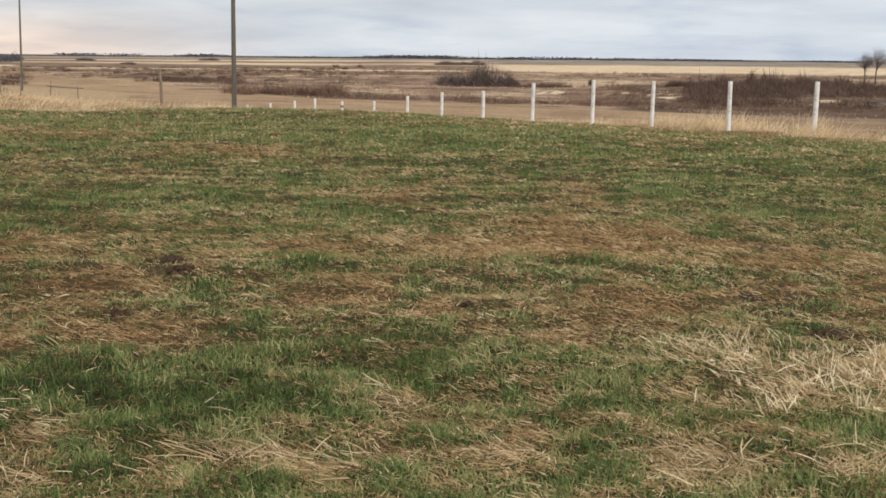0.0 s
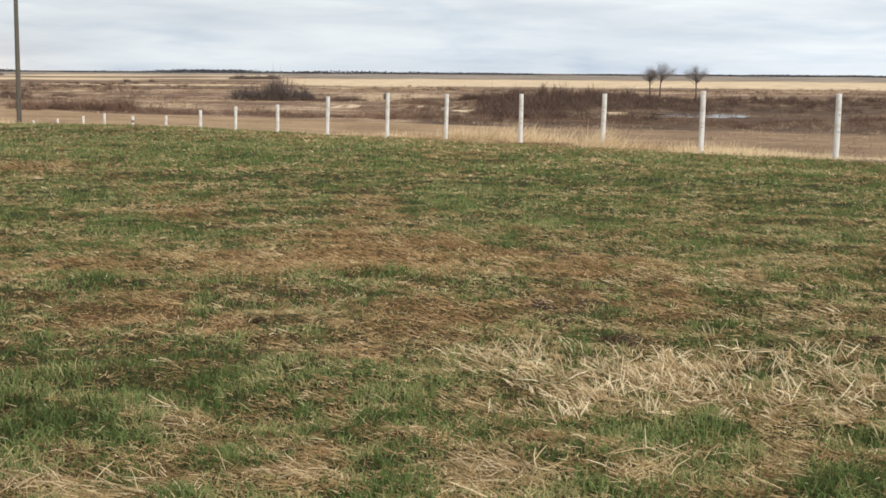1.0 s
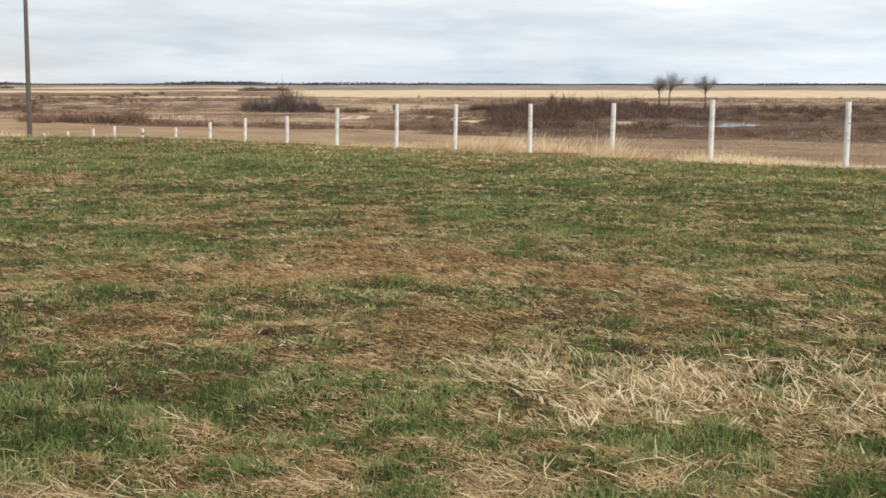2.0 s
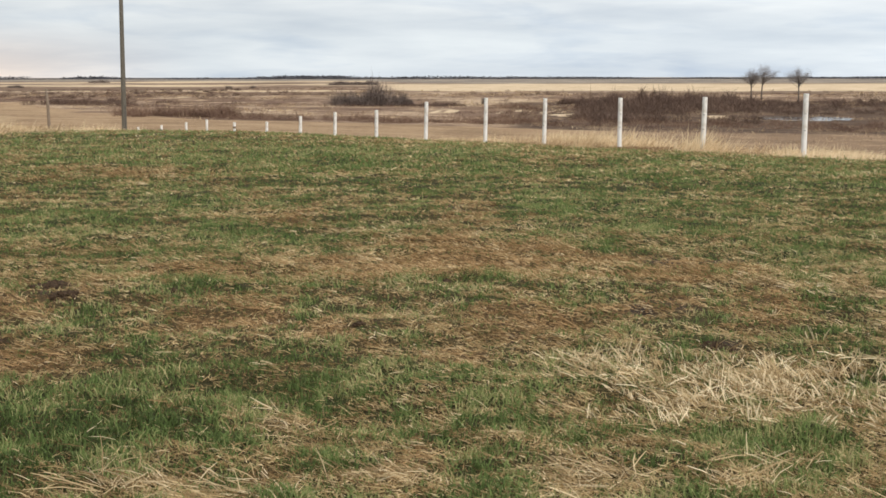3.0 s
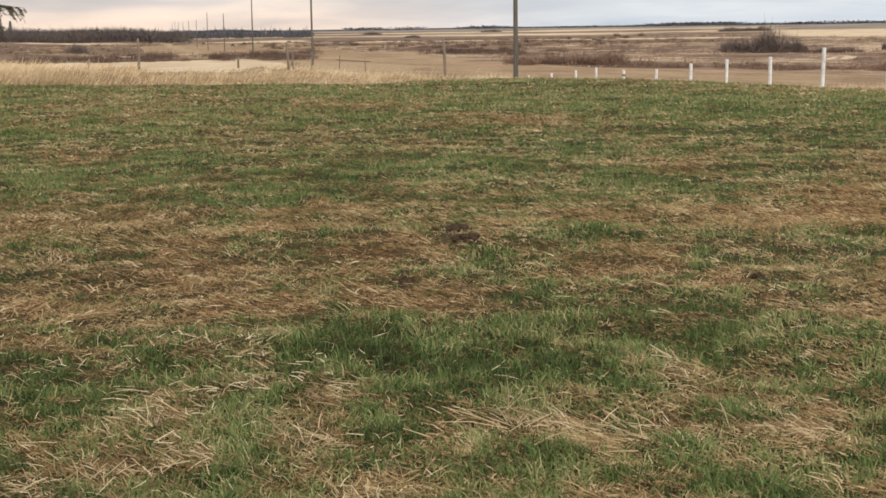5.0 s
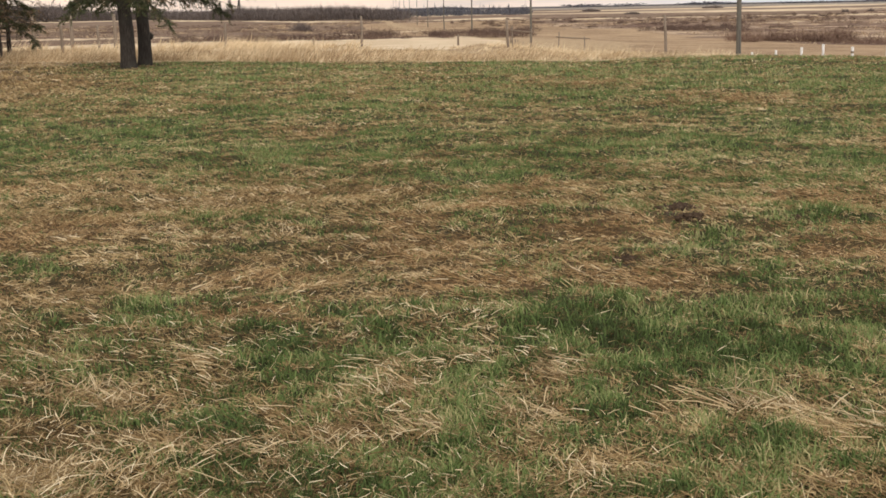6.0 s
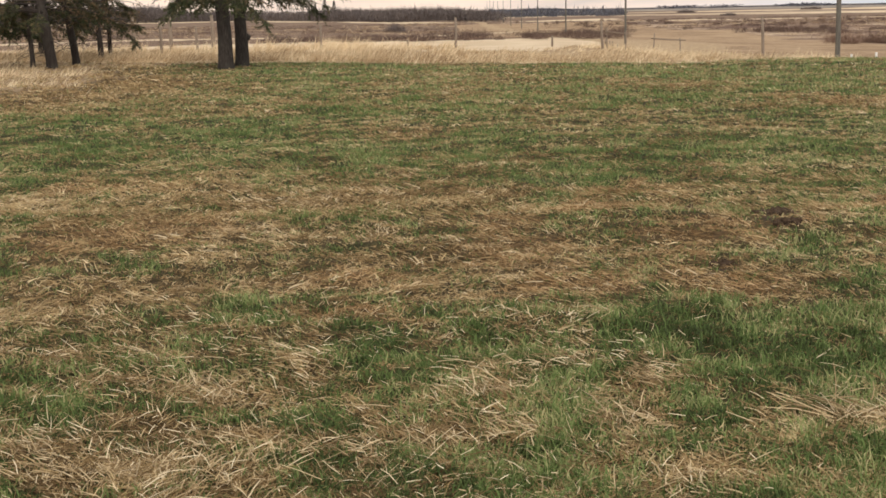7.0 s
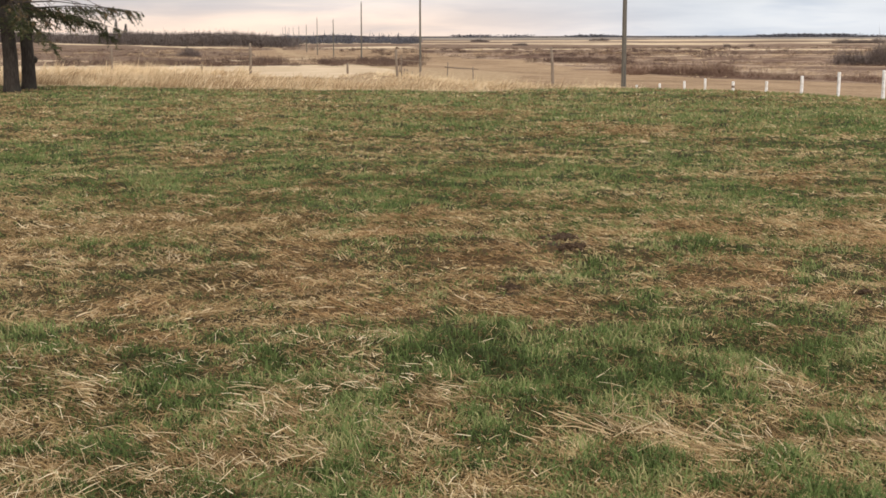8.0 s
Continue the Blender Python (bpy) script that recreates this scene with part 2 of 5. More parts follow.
M_BRANCH = grained("dead_branch", [(0.3, (0.035, 0.028, 0.024)), (0.8, (0.085, 0.068, 0.056))], 14, (1, 1, 1), 0.95, 0.5)
M_IRON = grained("dark_iron", [(0.3, (0.03, 0.03, 0.03)), (0.8, (0.07, 0.06, 0.055))], 30, (1, 1, 1), 0.6, 0.1)
M_GLASS = grained("brown_porcelain", [(0.3, (0.10, 0.06, 0.04)), (0.8, (0.16, 0.10, 0.07))], 20, (1, 1, 1), 0.25, 0.05)

# water of the slough
M_WATER, wat_n, wat_l, wat_b = material("slough_water", 0.08, 0, 0.5)
wat_b.inputs["Base Color"].default_value = (0.05, 0.055, 0.06, 1)
wat_r = noise_node(wat_n, wat_l, 1.2, 3)
wat_p = wat_n.new("ShaderNodeBump")
wat_p.inputs["Strength"].default_value, wat_p.inputs["Distance"].default_value = 0.15, 0.02
wat_l.new(wat_r.outputs["Fac"], wat_p.inputs["Height"])
wat_l.new(wat_p.outputs[0], wat_b.inputs["Normal"])

# the ground, by what grows on it
M_GROUND, g_n, g_l, g_b = material("ground_cover", 0.95, 0, 0.1)


def cover(name):
    node = g_n.new("ShaderNodeAttribute")
    node.attribute_name = name
    return node.outputs["Fac"]


def ragged(fac, noise_out, spread):
    """A cover's share with a ragged edge."""
    a, b = g_n.new("ShaderNodeMath"), g_n.new("ShaderNodeMath")
    a.operation, b.operation = "MULTIPLY_ADD", "ADD"
    a.inputs[1].default_value, a.inputs[2].default_value = spread, -spread / 2
    g_l.new(noise_out, a.inputs[0])
    g_l.new(fac, b.inputs[0])
    g_l.new(a.outputs[0], b.inputs[1])
    cut = g_n.new("ShaderNodeMapRange")
    cut.inputs["From Min"].default_value, cut.inputs["From Max"].default_value = 0.35, 0.65
    g_l.new(b.outputs[0], cut.inputs["Value"])
    return cut.outputs[0]


def mottled(fac, noise_out, spread):
    """A share broken up by the noise, with no edge."""
    a, b = g_n.new("ShaderNodeMath"), g_n.new("ShaderNodeMath")
    a.operation, b.operation, b.use_clamp = "MULTIPLY_ADD", "ADD", True
    a.inputs[1].default_value, a.inputs[2].default_value = spread, -spread / 2
    g_l.new(noise_out, a.inputs[0])
    g_l.new(fac, b.inputs[0])
    g_l.new(a.outputs[0], b.inputs[1])
    return b.outputs[0]


g_small = noise_node(g_n, g_l, 5.0, 5, 0.7)
g_fine = noise_node(g_n, g_l, 22, 5, 0.7)
g_mid = noise_node(g_n, g_l, 1.7, 6, 0.65)
g_wide = noise_node(g_n, g_l, 0.11, 7, 0.68)
g_vast = noise_node(g_n, g_l, 0.016, 9, 0.66)
g_huge = noise_node(g_n, g_l, 0.0038, 6, 0.6)
g_tuft = noise_node(g_n, g_l, 0.55, 6, 0.7)


def tinted(source, stops):
    node = ramp(g_n, stops)
    g_l.new(source.outputs["Fac"], node.inputs["Fac"])
    return node.outputs["Color"]


# thatch and lawn soil, coloured darker to hold the shade between blades
c_thatch_shaded = tinted(g_fine, [(0.3, (0.028, 0.020, 0.010)), (0.55, (0.084, 0.060, 0.029)), (0.75, (0.22, 0.16, 0.082))])
c_lawn_shaded = tinted(g_fine, [(0.3, (0.016, 0.019, 0.007)), (0.6, (0.046, 0.053, 0.019)), (0.8, (0.14, 0.118, 0.052))])
c_field = mixed(g_n, g_l, 0.5, tinted(g_mid, [(0.34, (0.18, 0.117, 0.067)), (0.5, (0.325, 0.22, 0.13)), (0.66, (0.48, 0.345, 0.213))]), tinted(g_wide, [(0.40, (0.20, 0.132, 0.078)), (0.52, (0.335, 0.23, 0.136)), (0.62, (0.47, 0.34, 0.205))]))
c_tall = tinted(g_mid, [(0.35, (0.25, 0.165, 0.09)), (0.65, (0.52, 0.39, 0.24))])
c_brush = mixed(g_n, g_l, 0.45, tinted(g_vast, [(0.45, (0.15, 0.094, 0.064)), (0.505, (0.24, 0.157, 0.105)), (0.545, (0.40, 0.283, 0.185)), (0.59, (0.64, 0.49, 0.33))]),
                tinted(g_wide, [(0.42, (0.15, 0.094, 0.064)), (0.525, (0.27, 0.178, 0.118)), (0.61, (0.56, 0.42, 0.275))]))
c_brush = mixed(g_n, g_l, 0.4, c_brush, tinted(g_tuft, [(0.40, (0.09, 0.054, 0.040)), (0.52, (0.24, 0.155, 0.10)), (0.64, (0.56, 0.42, 0.265))]))
c_plain = mixed(g_n, g_l, 0.4, tinted(g_vast, [(0.43, (0.14, 0.095, 0.068)), (0.49, (0.27, 0.19, 0.125)), (0.53, (0.38, 0.28, 0.18)), (0.58, (0.60, 0.47, 0.32))]),
                tinted(g_wide, [(0.40, (0.18, 0.13, 0.088)), (0.60, (0.42, 0.315, 0.20))]))
c_plain = mixed(g_n, g_l, 0.6, c_plain, tinted(g_huge, [(0.40, (0.11, 0.075, 0.055)), (0.47, (0.24, 0.165, 0.115)), (0.50, (0.42, 0.31, 0.205)), (0.54, (0.26, 0.185, 0.13)), (0.60, (0.66, 0.53, 0.38))]))
c_brush = mixed(g_n, g_l, 0.3, c_brush, tinted(g_huge, [(0.42, (0.10, 0.064, 0.047)), (0.5, (0.27, 0.185, 0.125)), (0.55, (0.15, 0.10, 0.07)), (0.60, (0.55, 0.42, 0.28))]))


def above(source, lo, hi, share):
    """A share that sets in where a noise passes a height."""
    node = g_n.new("ShaderNodeMapRange")
    for key, value in zip(("From Min", "From Max", "To Max"), (lo, hi, share)):
        node.inputs[key].default_value = value
    g_l.new(source.outputs["Fac"], node.inputs["Value"])
    return node.outputs[0]


g_bank = noise_node(g_n, g_l, 0.03, 5, 0.6)
c_brush = mixed(g_n, g_l, above(g_bank, 0.53, 0.58, 0.75), c_brush, tinted(g_tuft, [(0.38, (0.30, 0.21, 0.135)), (0.62, (0.66, 0.51, 0.35))]))
c_brush = mixed(g_n, g_l, above(g_vast, 0.52, 0.47, 0.5), c_brush, tinted(g_tuft, [(0.38, (0.085, 0.050, 0.037)), (0.62, (0.20, 0.120, 0.082))]))
g_clump = noise_node(g_n, g_l, 0.075, 6, 0.65)
c_brush = mixed(g_n, g_l, above(g_clump, 0.54, 0.59, 0.7), c_brush, tinted(g_tuft, [(0.38, (0.070, 0.042, 0.031)), (0.62, (0.19, 0.116, 0.080))]))
c_brush = mixed(g_n, g_l, above(g_clump, 0.44, 0.39, 0.65), c_brush, tinted(g_tuft, [(0.38, (0.36, 0.25, 0.16)), (0.62, (0.70, 0.55, 0.39))]))
c_pale = tinted(g_wide, [(0.35, (0.47, 0.355, 0.225)), (0.65, (0.70, 0.56, 0.385))])
c_soil = tinted(g_fine, [(0.3, (0.035, 0.026, 0.019)), (0.7, (0.09, 0.064, 0.043))])
c = mixed(g_n, g_l, ragged(cover("brush"), g_wide.outputs["Fac"], 0.8), c_plain, c_brush)
c_marsh = mixed(g_n, g_l, 0.5, tinted(g_wide, [(0.38, (0.060, 0.038, 0.027)), (0.52, (0.105, 0.066, 0.045)), (0.62, (0.24, 0.165, 0.105))]),
                tinted(g_tuft, [(0.38, (0.062, 0.041, 0.029)), (0.52, (0.12, 0.08, 0.055)), (0.66, (0.29, 0.21, 0.135))]))
c = mixed(g_n, g_l, ragged(cover("marsh"), g_wide.outputs["Fac"], 0.8), c, c_marsh)
c_fallow = mixed(g_n, g_l, 0.5, tinted(g_wide, [(0.38, (0.12, 0.079, 0.055)), (0.52, (0.19, 0.128, 0.088)), (0.62, (0.32, 0.225, 0.15))]), tinted(g_tuft, [(0.40, (0.11, 0.072, 0.05)), (0.64, (0.27, 0.185, 0.125))]))
c = mixed(g_n, g_l, ragged(cover("fallow"), g_wide.outputs["Fac"], 0.8), c, c_fallow)
# far plain: greyer ground colour that carries the haze of distance
c = mixed(g_n, g_l, ragged(cover("haze_tint"), g_vast.outputs["Fac"], 0.8), c, tinted(g_vast, [(0.42, (0.17, 0.145, 0.12)), (0.52, (0.26, 0.22, 0.18)), (0.60, (0.38, 0.32, 0.25))]))
c = mixed(g_n, g_l, ragged(cover("pale"), g_wide.outputs["Fac"], 0.5), c, c_pale)
c = mixed(g_n, g_l, ragged(cover("field"), g_mid.outputs["Fac"], 0.4), c, c_field)
c = mixed(g_n, g_l, ragged(cover("tall"), g_mid.outputs["Fac"], 0.6), c, c_tall)
c_rust = tinted(g_fine, [(0.3, (0.045, 0.029, 0.015)), (0.55, (0.125, 0.079, 0.037)), (0.75, (0.25, 0.165, 0.08))])
c_yard = mixed(g_n, g_l, cover("rust"), c_thatch_shaded, c_rust)
c_yard = mixed(g_n, g_l, mottled(cover("green"), g_small.outputs["Fac"], 1.6), c_yard, c_lawn_shaded)
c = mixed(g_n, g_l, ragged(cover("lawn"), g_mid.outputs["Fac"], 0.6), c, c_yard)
c = mixed(g_n, g_l, ragged(cover("soil"), g_fine.outputs["Fac"], 0.8), c, c_soil)
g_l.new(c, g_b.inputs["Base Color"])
g_bump = g_n.new("ShaderNodeBump")
g_bump.inputs["Strength"].default_value, g_bump.inputs["Distance"].default_value = 0.8, 0.05
g_l.new(g_fine.outputs["Fac"], g_bump.inputs["Height"])
g_l.new(g_bump.outputs[0], g_b.inputs["Normal"])

# ---- what grows where ----
# patches of the yard: turn, distance, half width, half depth
THATCH = [(4.1, 9.5, 0.38, 0.79), (12.4, 10.2, 0.37, 0.58), (14.7, 8.6, 0.31, 0.56), (12.2, 8.1, 0.19, 0.23), (-7.9, 9.3, 0.41, 0.84), (-13.1, 9.7, 0.35, 0.47),
          (-4.2, 12.7, 0.61, 1.44), (-8.5, 12.4, 0.45, 1.17), (5.4, 11.7, 0.42, 0.42), (0.4, 8.8, 0.21, 0.31), (-3.6, 5.7, 0.14, 0.29), (-14.1, 11.7, 0.52, 0.76),
          (-5.3, 17.2, 0.34, 1.64), (1.8, 16.2, 0.45, 0.73), (8.8, 23.8, 1.14, 2.0), (-17.6, 9.7, 0.31, 0.72), (-5.4, 7.9, 0.16, 0.35), (-1.0, 11.6, 0.47, 0.75),
          (-7.5, 8.6, 0.1, 0.22), (12.9, 8.2, 0.33, 0.42), (19.0, 8.2, 0.4, 0.34), (21.8, 9.3, 0.34, 0.66), (14.4, 10.1, 0.37, 0.47), (5.2, 9.2, 0.26, 0.39)]
THATCH_WEST = [(16.8, 12.5, 0.3, 0.63), (36.8, 10.5, 0.63, 0.69), (38.1, 13.8, 0.56, 0.68), (40.5, 10.2, 0.33, 0.58), (28.1, 8.5, 0.41, 0.29), (22.8, 10.6, 0.3, 0.45), (18.2, 11.3, 0.45, 0.45),
               (26.2, 18.8, 0.45, 0.81), (40.3, 30.8, 1.36, 3.36), (36.6, 34.5, 2.08, 3.01), (23.1, 28.5, 0.69, 2.46), (15.2, 29.5, 1.42, 1.76), (28.7, 7.4, 0.36, 0.28)]
GREEN = [(1.3, 9.3, 0.1, 0.44), (2.7, 14.1, 0.34, 0.55), (-1.0, 14.9, 0.36, 0.51), (5.7, 17.8, 0.57, 1.04), (10.4, 16.8, 0.47, 0.78), (-10.5, 18.1, 1.02, 1.98),
         (-13.9, 15.0, 0.84, 0.8), (-18.4, 13.4, 0.32, 0.64), (-9.4, 12.1, 0.17, 0.66), (10.2, 9.3, 0.14, 0.31), (13.3, 7.2, 0.37, 0.52), (8.6, 7.6, 0.18, 0.52),
         (4.0, 6.1, 0.12, 0.26), (-2.9, 7.7, 0.11, 0.38), (0.1, 7.0, 0.13, 0.33), (-5.7, 6.8, 0.08, 0.23), (-8.0, 6.4, 0.18, 0.27), (-14.1, 5.8, 0.37, 0.19),
         (-2.4, 6.7, 0.1, 0.2), (-10.6, 13.3, 0.32, 0.49), (5.4, 10.5, 0.21, 0.36), (-1.8, 27.7, 3.11, 2.71), (-18.9, 13.8, 0.61, 0.67), (-23.5, 13.9, 0.5, 0.53)]
GREEN_WEST = [(-17.6, 6.3, 0.38, 0.22), (10.1, 7.2, 0.32, 0.5), (13.4, 6.4, 0.39, 0.55), (8.8, 6.3, 0.3, 0.42), (15.7, 7.3, 0.24, 0.3), (18.1, 13.9, 0.5, 0.68),
              (22.9, 15.9, 0.38, 0.9), (5.0, 10.8, 0.26, 0.32), (4.5, 14.8, 0.42, 0.66), (14.0, 5.2, 0.15, 0.25), (0.4, 6.9, 0.14, 0.32), (38.6, 18.1, 1.09, 1.65),
              (32.6, 19.5, 0.86, 1.93), (27.2, 16.2, 0.33, 0.86), (22.3, 18.1, 0.65, 1.08), (18.6, 13.2, 0.32, 0.48), (28.4, 10.9, 0.22, 0.27), (37.9, 12.9, 0.08, 0.47),
              (33.3, 7.8, 0.19, 0.46), (28.2, 6.4, 0.15, 0.27), (30.6, 5.4, 0.13, 0.3), (40.3, 5.7, 0.14, 0.18), (37.2, 7.7, 0.18, 0.27), (20.2, 5.4, 0.1, 0.13)]
STRAW = [(5.9, 5.4, 0.3, 0.22), (8.8, 5.5, 0.11, 0.17), (-1.8, 5.5, 0.18, 0.2), (-11.2, 5.5, 0.2, 0.23), (-17.2, 5.6, 0.2, 0.23), (1.7, 6.3, 0.08, 0.22),
         (-17.6, 10.9, 0.31, 0.21), (-0.6, 14.3, 0.29, 0.31), (-23.4, 9.4, 0.34, 0.49), (-21.2, 10.5, 0.25, 0.31), (-10.8, 5.4, 0.2, 0.16), (20.2, 7.1, 0.23, 0.43),
         (23.3, 5.8, 0.19, 0.29), (18.1, 5.3, 0.19, 0.31), (22.0, 6.1, 0.2, 0.24), (16.4, 5.9, 0.1, 0.23), (29.7, 12.1, 0.63, 0.56), (31.7, 12.0, 0.34, 0.44),
         (28.0, 9.8, 0.39, 0.49), (40.8, 12.8, 0.31, 0.66), (33.0, 10.0, 0.48, 0.4), (22.0, 9.4, 0.45, 0.54), (21.4, 8.5, 0.27, 0.22), (28.9, 4.9, 0.28, 0.19)]
STRAW_WEST = [(35.6, 4.9, 0.18, 0.22), (41.5, 5.4, 0.2, 0.13), (38.1, 6.4, 0.18, 0.27), (40.2, 6.8, 0.11, 0.42), (30.8, 6.4, 0.13, 0.34), (33.7, 5.8, 0.21, 0.15),
              (23.7, 5.7, 0.18, 0.11), (17.6, 5.3, 0.1, 0.25), (20.9, 6.8, 0.19, 0.25), (19.5, 6.3, 0.1, 0.18), (22.2, 5.1, 0.12, 0.12), (14.8, 4.6, 0.15, 0.15), (32.5, 4.85, 0.35, 0.2), (25.3, 4.9, 0.25, 0.15), (38.6, 4.95, 0.25, 0.2), (36.0, 5.9, 0.3, 0.25), (41.0, 7.5, 0.42, 0.55), (36.5, 8.3, 0.4, 0.35), (31.4, 8.4, 0.35, 0.25)]
STUBBLE = [(-10.9, 7.7, 0.18, 0.42), (-13.1, 7.5, 0.27, 0.57), (-14.3, 6.8, 0.33, 0.37), (-16.0, 7.5, 0.18, 0.43), (-18.2, 7.5, 0.18, 0.71), (-16.4, 7.5, 0.21, 0.57),
           (-19.1, 7.8, 0.22, 0.61), (-22.5, 7.0, 0.34, 0.4), (-23.7, 7.8, 0.22, 0.61), (-25.2, 7.3, 0.15, 0.54)]
SOIL = [(11.2, 10.9, 0.12, 0.36), (10.6, 10.4, 0.14, 0.24), (14.7, 11.3, 0.09, 0.23), (13.3, 8.8, 0.05, 0.16), (-1.0, 8.9, 0.03, 0.1), (-4.5, 10.9, 0.04, 0.15),
        (6.5, 10.4, 0.05, 0.16), (-15.6, 8.3, 0.13, 0.31), (-13.6, 9.7, 0.23, 0.29), (-16.2, 12.4, 0.2, 0.46), (-13.2, 12.1, 0.15, 0.44), (20.6, 13.0, 0.26, 0.3),
        (-7.5, 8.6, 0.05, 0.13), (-4.8, 17.0, 0.15, 0.59), (15.9, 24.0, 0.29, 0.73), (-25.6, 8.7, 0.06, 0.15)]
BLEACHED = [(-0.7, 210, 2.4, 5), (0.1, 212, 1.6, 4), (-2.6, 208, 1.2, 4), (-5.4, 317, 5, 14), (-7.5, 255, 6, 8), (-8.9, 239, 4, 8), (-10.2, 206, 2.6, 5), (-11.9, 272, 1.4, 8), (13.3, 343, 4, 16), (-4.2, 262, 3.5, 7),
            (9.2, 300, 4, 8), (6.4, 410, 6, 16), (2.4, 255, 3, 6), (4.0, 330, 5, 9), (-12.8, 212, 2.0, 4), (-15.3, 240, 2.2, 6)]
LAWN_END = 42.2


def patches(x, y, spots, grow=1.0):
    """How far a place lies inside the spots: 1 at the middle, 0 outside, with a ragged edge."""
    total = np.zeros_like(x)
    wob = (fbm(x, y, 0.55, 31, 3) - 0.5) * 1.0 + (fbm(x, y, 0.14, 32, 2) - 0.5) * 0.9
    for turn, far, wide, deep in spots:
        a = radians(turn)
        dx, dy = x + math.sin(a) * far, y - math.cos(a) * far
        near = np.flatnonzero(dx * dx + dy * dy < (2.4 * grow * max(wide, deep)) ** 2)
        dx, dy = dx[near], dy[near]
        p, q = math.cos(a) * dx + math.sin(a) * dy, -math.sin(a) * dx + math.cos(a) * dy
        d = np.sqrt((p / (wide * grow)) ** 2 + (q / (deep * grow)) ** 2) + wob[near]
        total[near] = np.maximum(total[near], 1 - smooth(d, 0.35, 1.45))
    return total


def meadow(x, y):
    """Where the lawn runs out into unmown dry grass, under the shelter row."""
    far, turn = np.hypot(x, y), np.degrees(np.arctan2(-x, y))
    return smooth(turn + 7 * (fbm(x, y, 3.0, 72, 3) - 0.5) + 0.16 * (far - 30), 35.5, 40.0) * smooth(far + 9 * (fbm(x, y, 2.2, 73, 3) - 0.5), 22, 28)


def yard(x, y):
    """The lawn's shares: fresh green, rust-brown thatch, pale straw and standing stubble."""
    far, turn = np.hypot(x, y), np.degrees(np.arctan2(-x, y))
    rust = np.maximum(patches(x, y, THATCH, 1.1), patches(x, y, THATCH_WEST, 1.1))
    lush = np.maximum(patches(x, y, GREEN, 1.1), patches(x, y, GREEN_WEST, 1.1))
    pale = np.maximum(patches(x, y, STRAW), patches(x, y, STRAW_WEST))
    stub = patches(x, y, STUBBLE)
    away = smooth(far, 9, 24)
    fine = fbm(x, y, 0.22, 3, 3) * (1 - away) + fbm(x, y, 0.6, 4, 3) * away
    broad = fbm(x, y, 1.5, 8, 2) * (1 - away) + fbm(x, y, 3.4, 8, 2) * away
    west = smooth(turn, 17, 27) * (1 - smooth(far, 8, 10))
    base = np.interp(far, [4, 7.4, 8.4, 12.5, 14.5, 20, 45], [0.60, 0.59, 0.46, 0.45, 0.60, 0.66, 0.66])
    green = base + (1.5 - 0.5 * away) * (fine - 0.5) + 0.6 * (broad - 0.5) + 0.38 * lush - (0.4 - 0.16 * away) * rust - 0.22 * pale - 0.25 * stub
    green = green - 0.36 * smooth(turn, 30, 37) * smooth(far, 22, 34) - 0.12 * smooth(turn, 16, 24) * smooth(far, 7.2, 8.2) * (1 - smooth(far, 12, 15))
    green = green - 0.09 * smooth(turn, 24, 32) * (1 - smooth(far, 8, 9.5)) - 0.3 * meadow(x, y)
    rust = np.clip(rust * (0.55 + 0.9 * fbm(x, y, 0.4, 14, 2)) * (1 - 0.45 * away) + 0.3 * smooth(fbm(x, y, 0.9, 15, 3), 0.54, 0.7) * smooth(far, 7, 9) * (1 - lush), 0, 1)
    pale = np.clip(pale + 0.45 * smooth(fbm(x, y, 0.7, 16, 3), 0.55, 0.72) * (0.4 + 0.9 * west) * (1 - lush), 0, 1)
    return np.clip(green, 0, 1), rust, pale, stub


def wood_front(turn):
    """How far off the aspen woods begin."""
    return np.interp(turn, [21, 25, 28.5, 32, 45], [735, 765, 900, 1120, 1180])


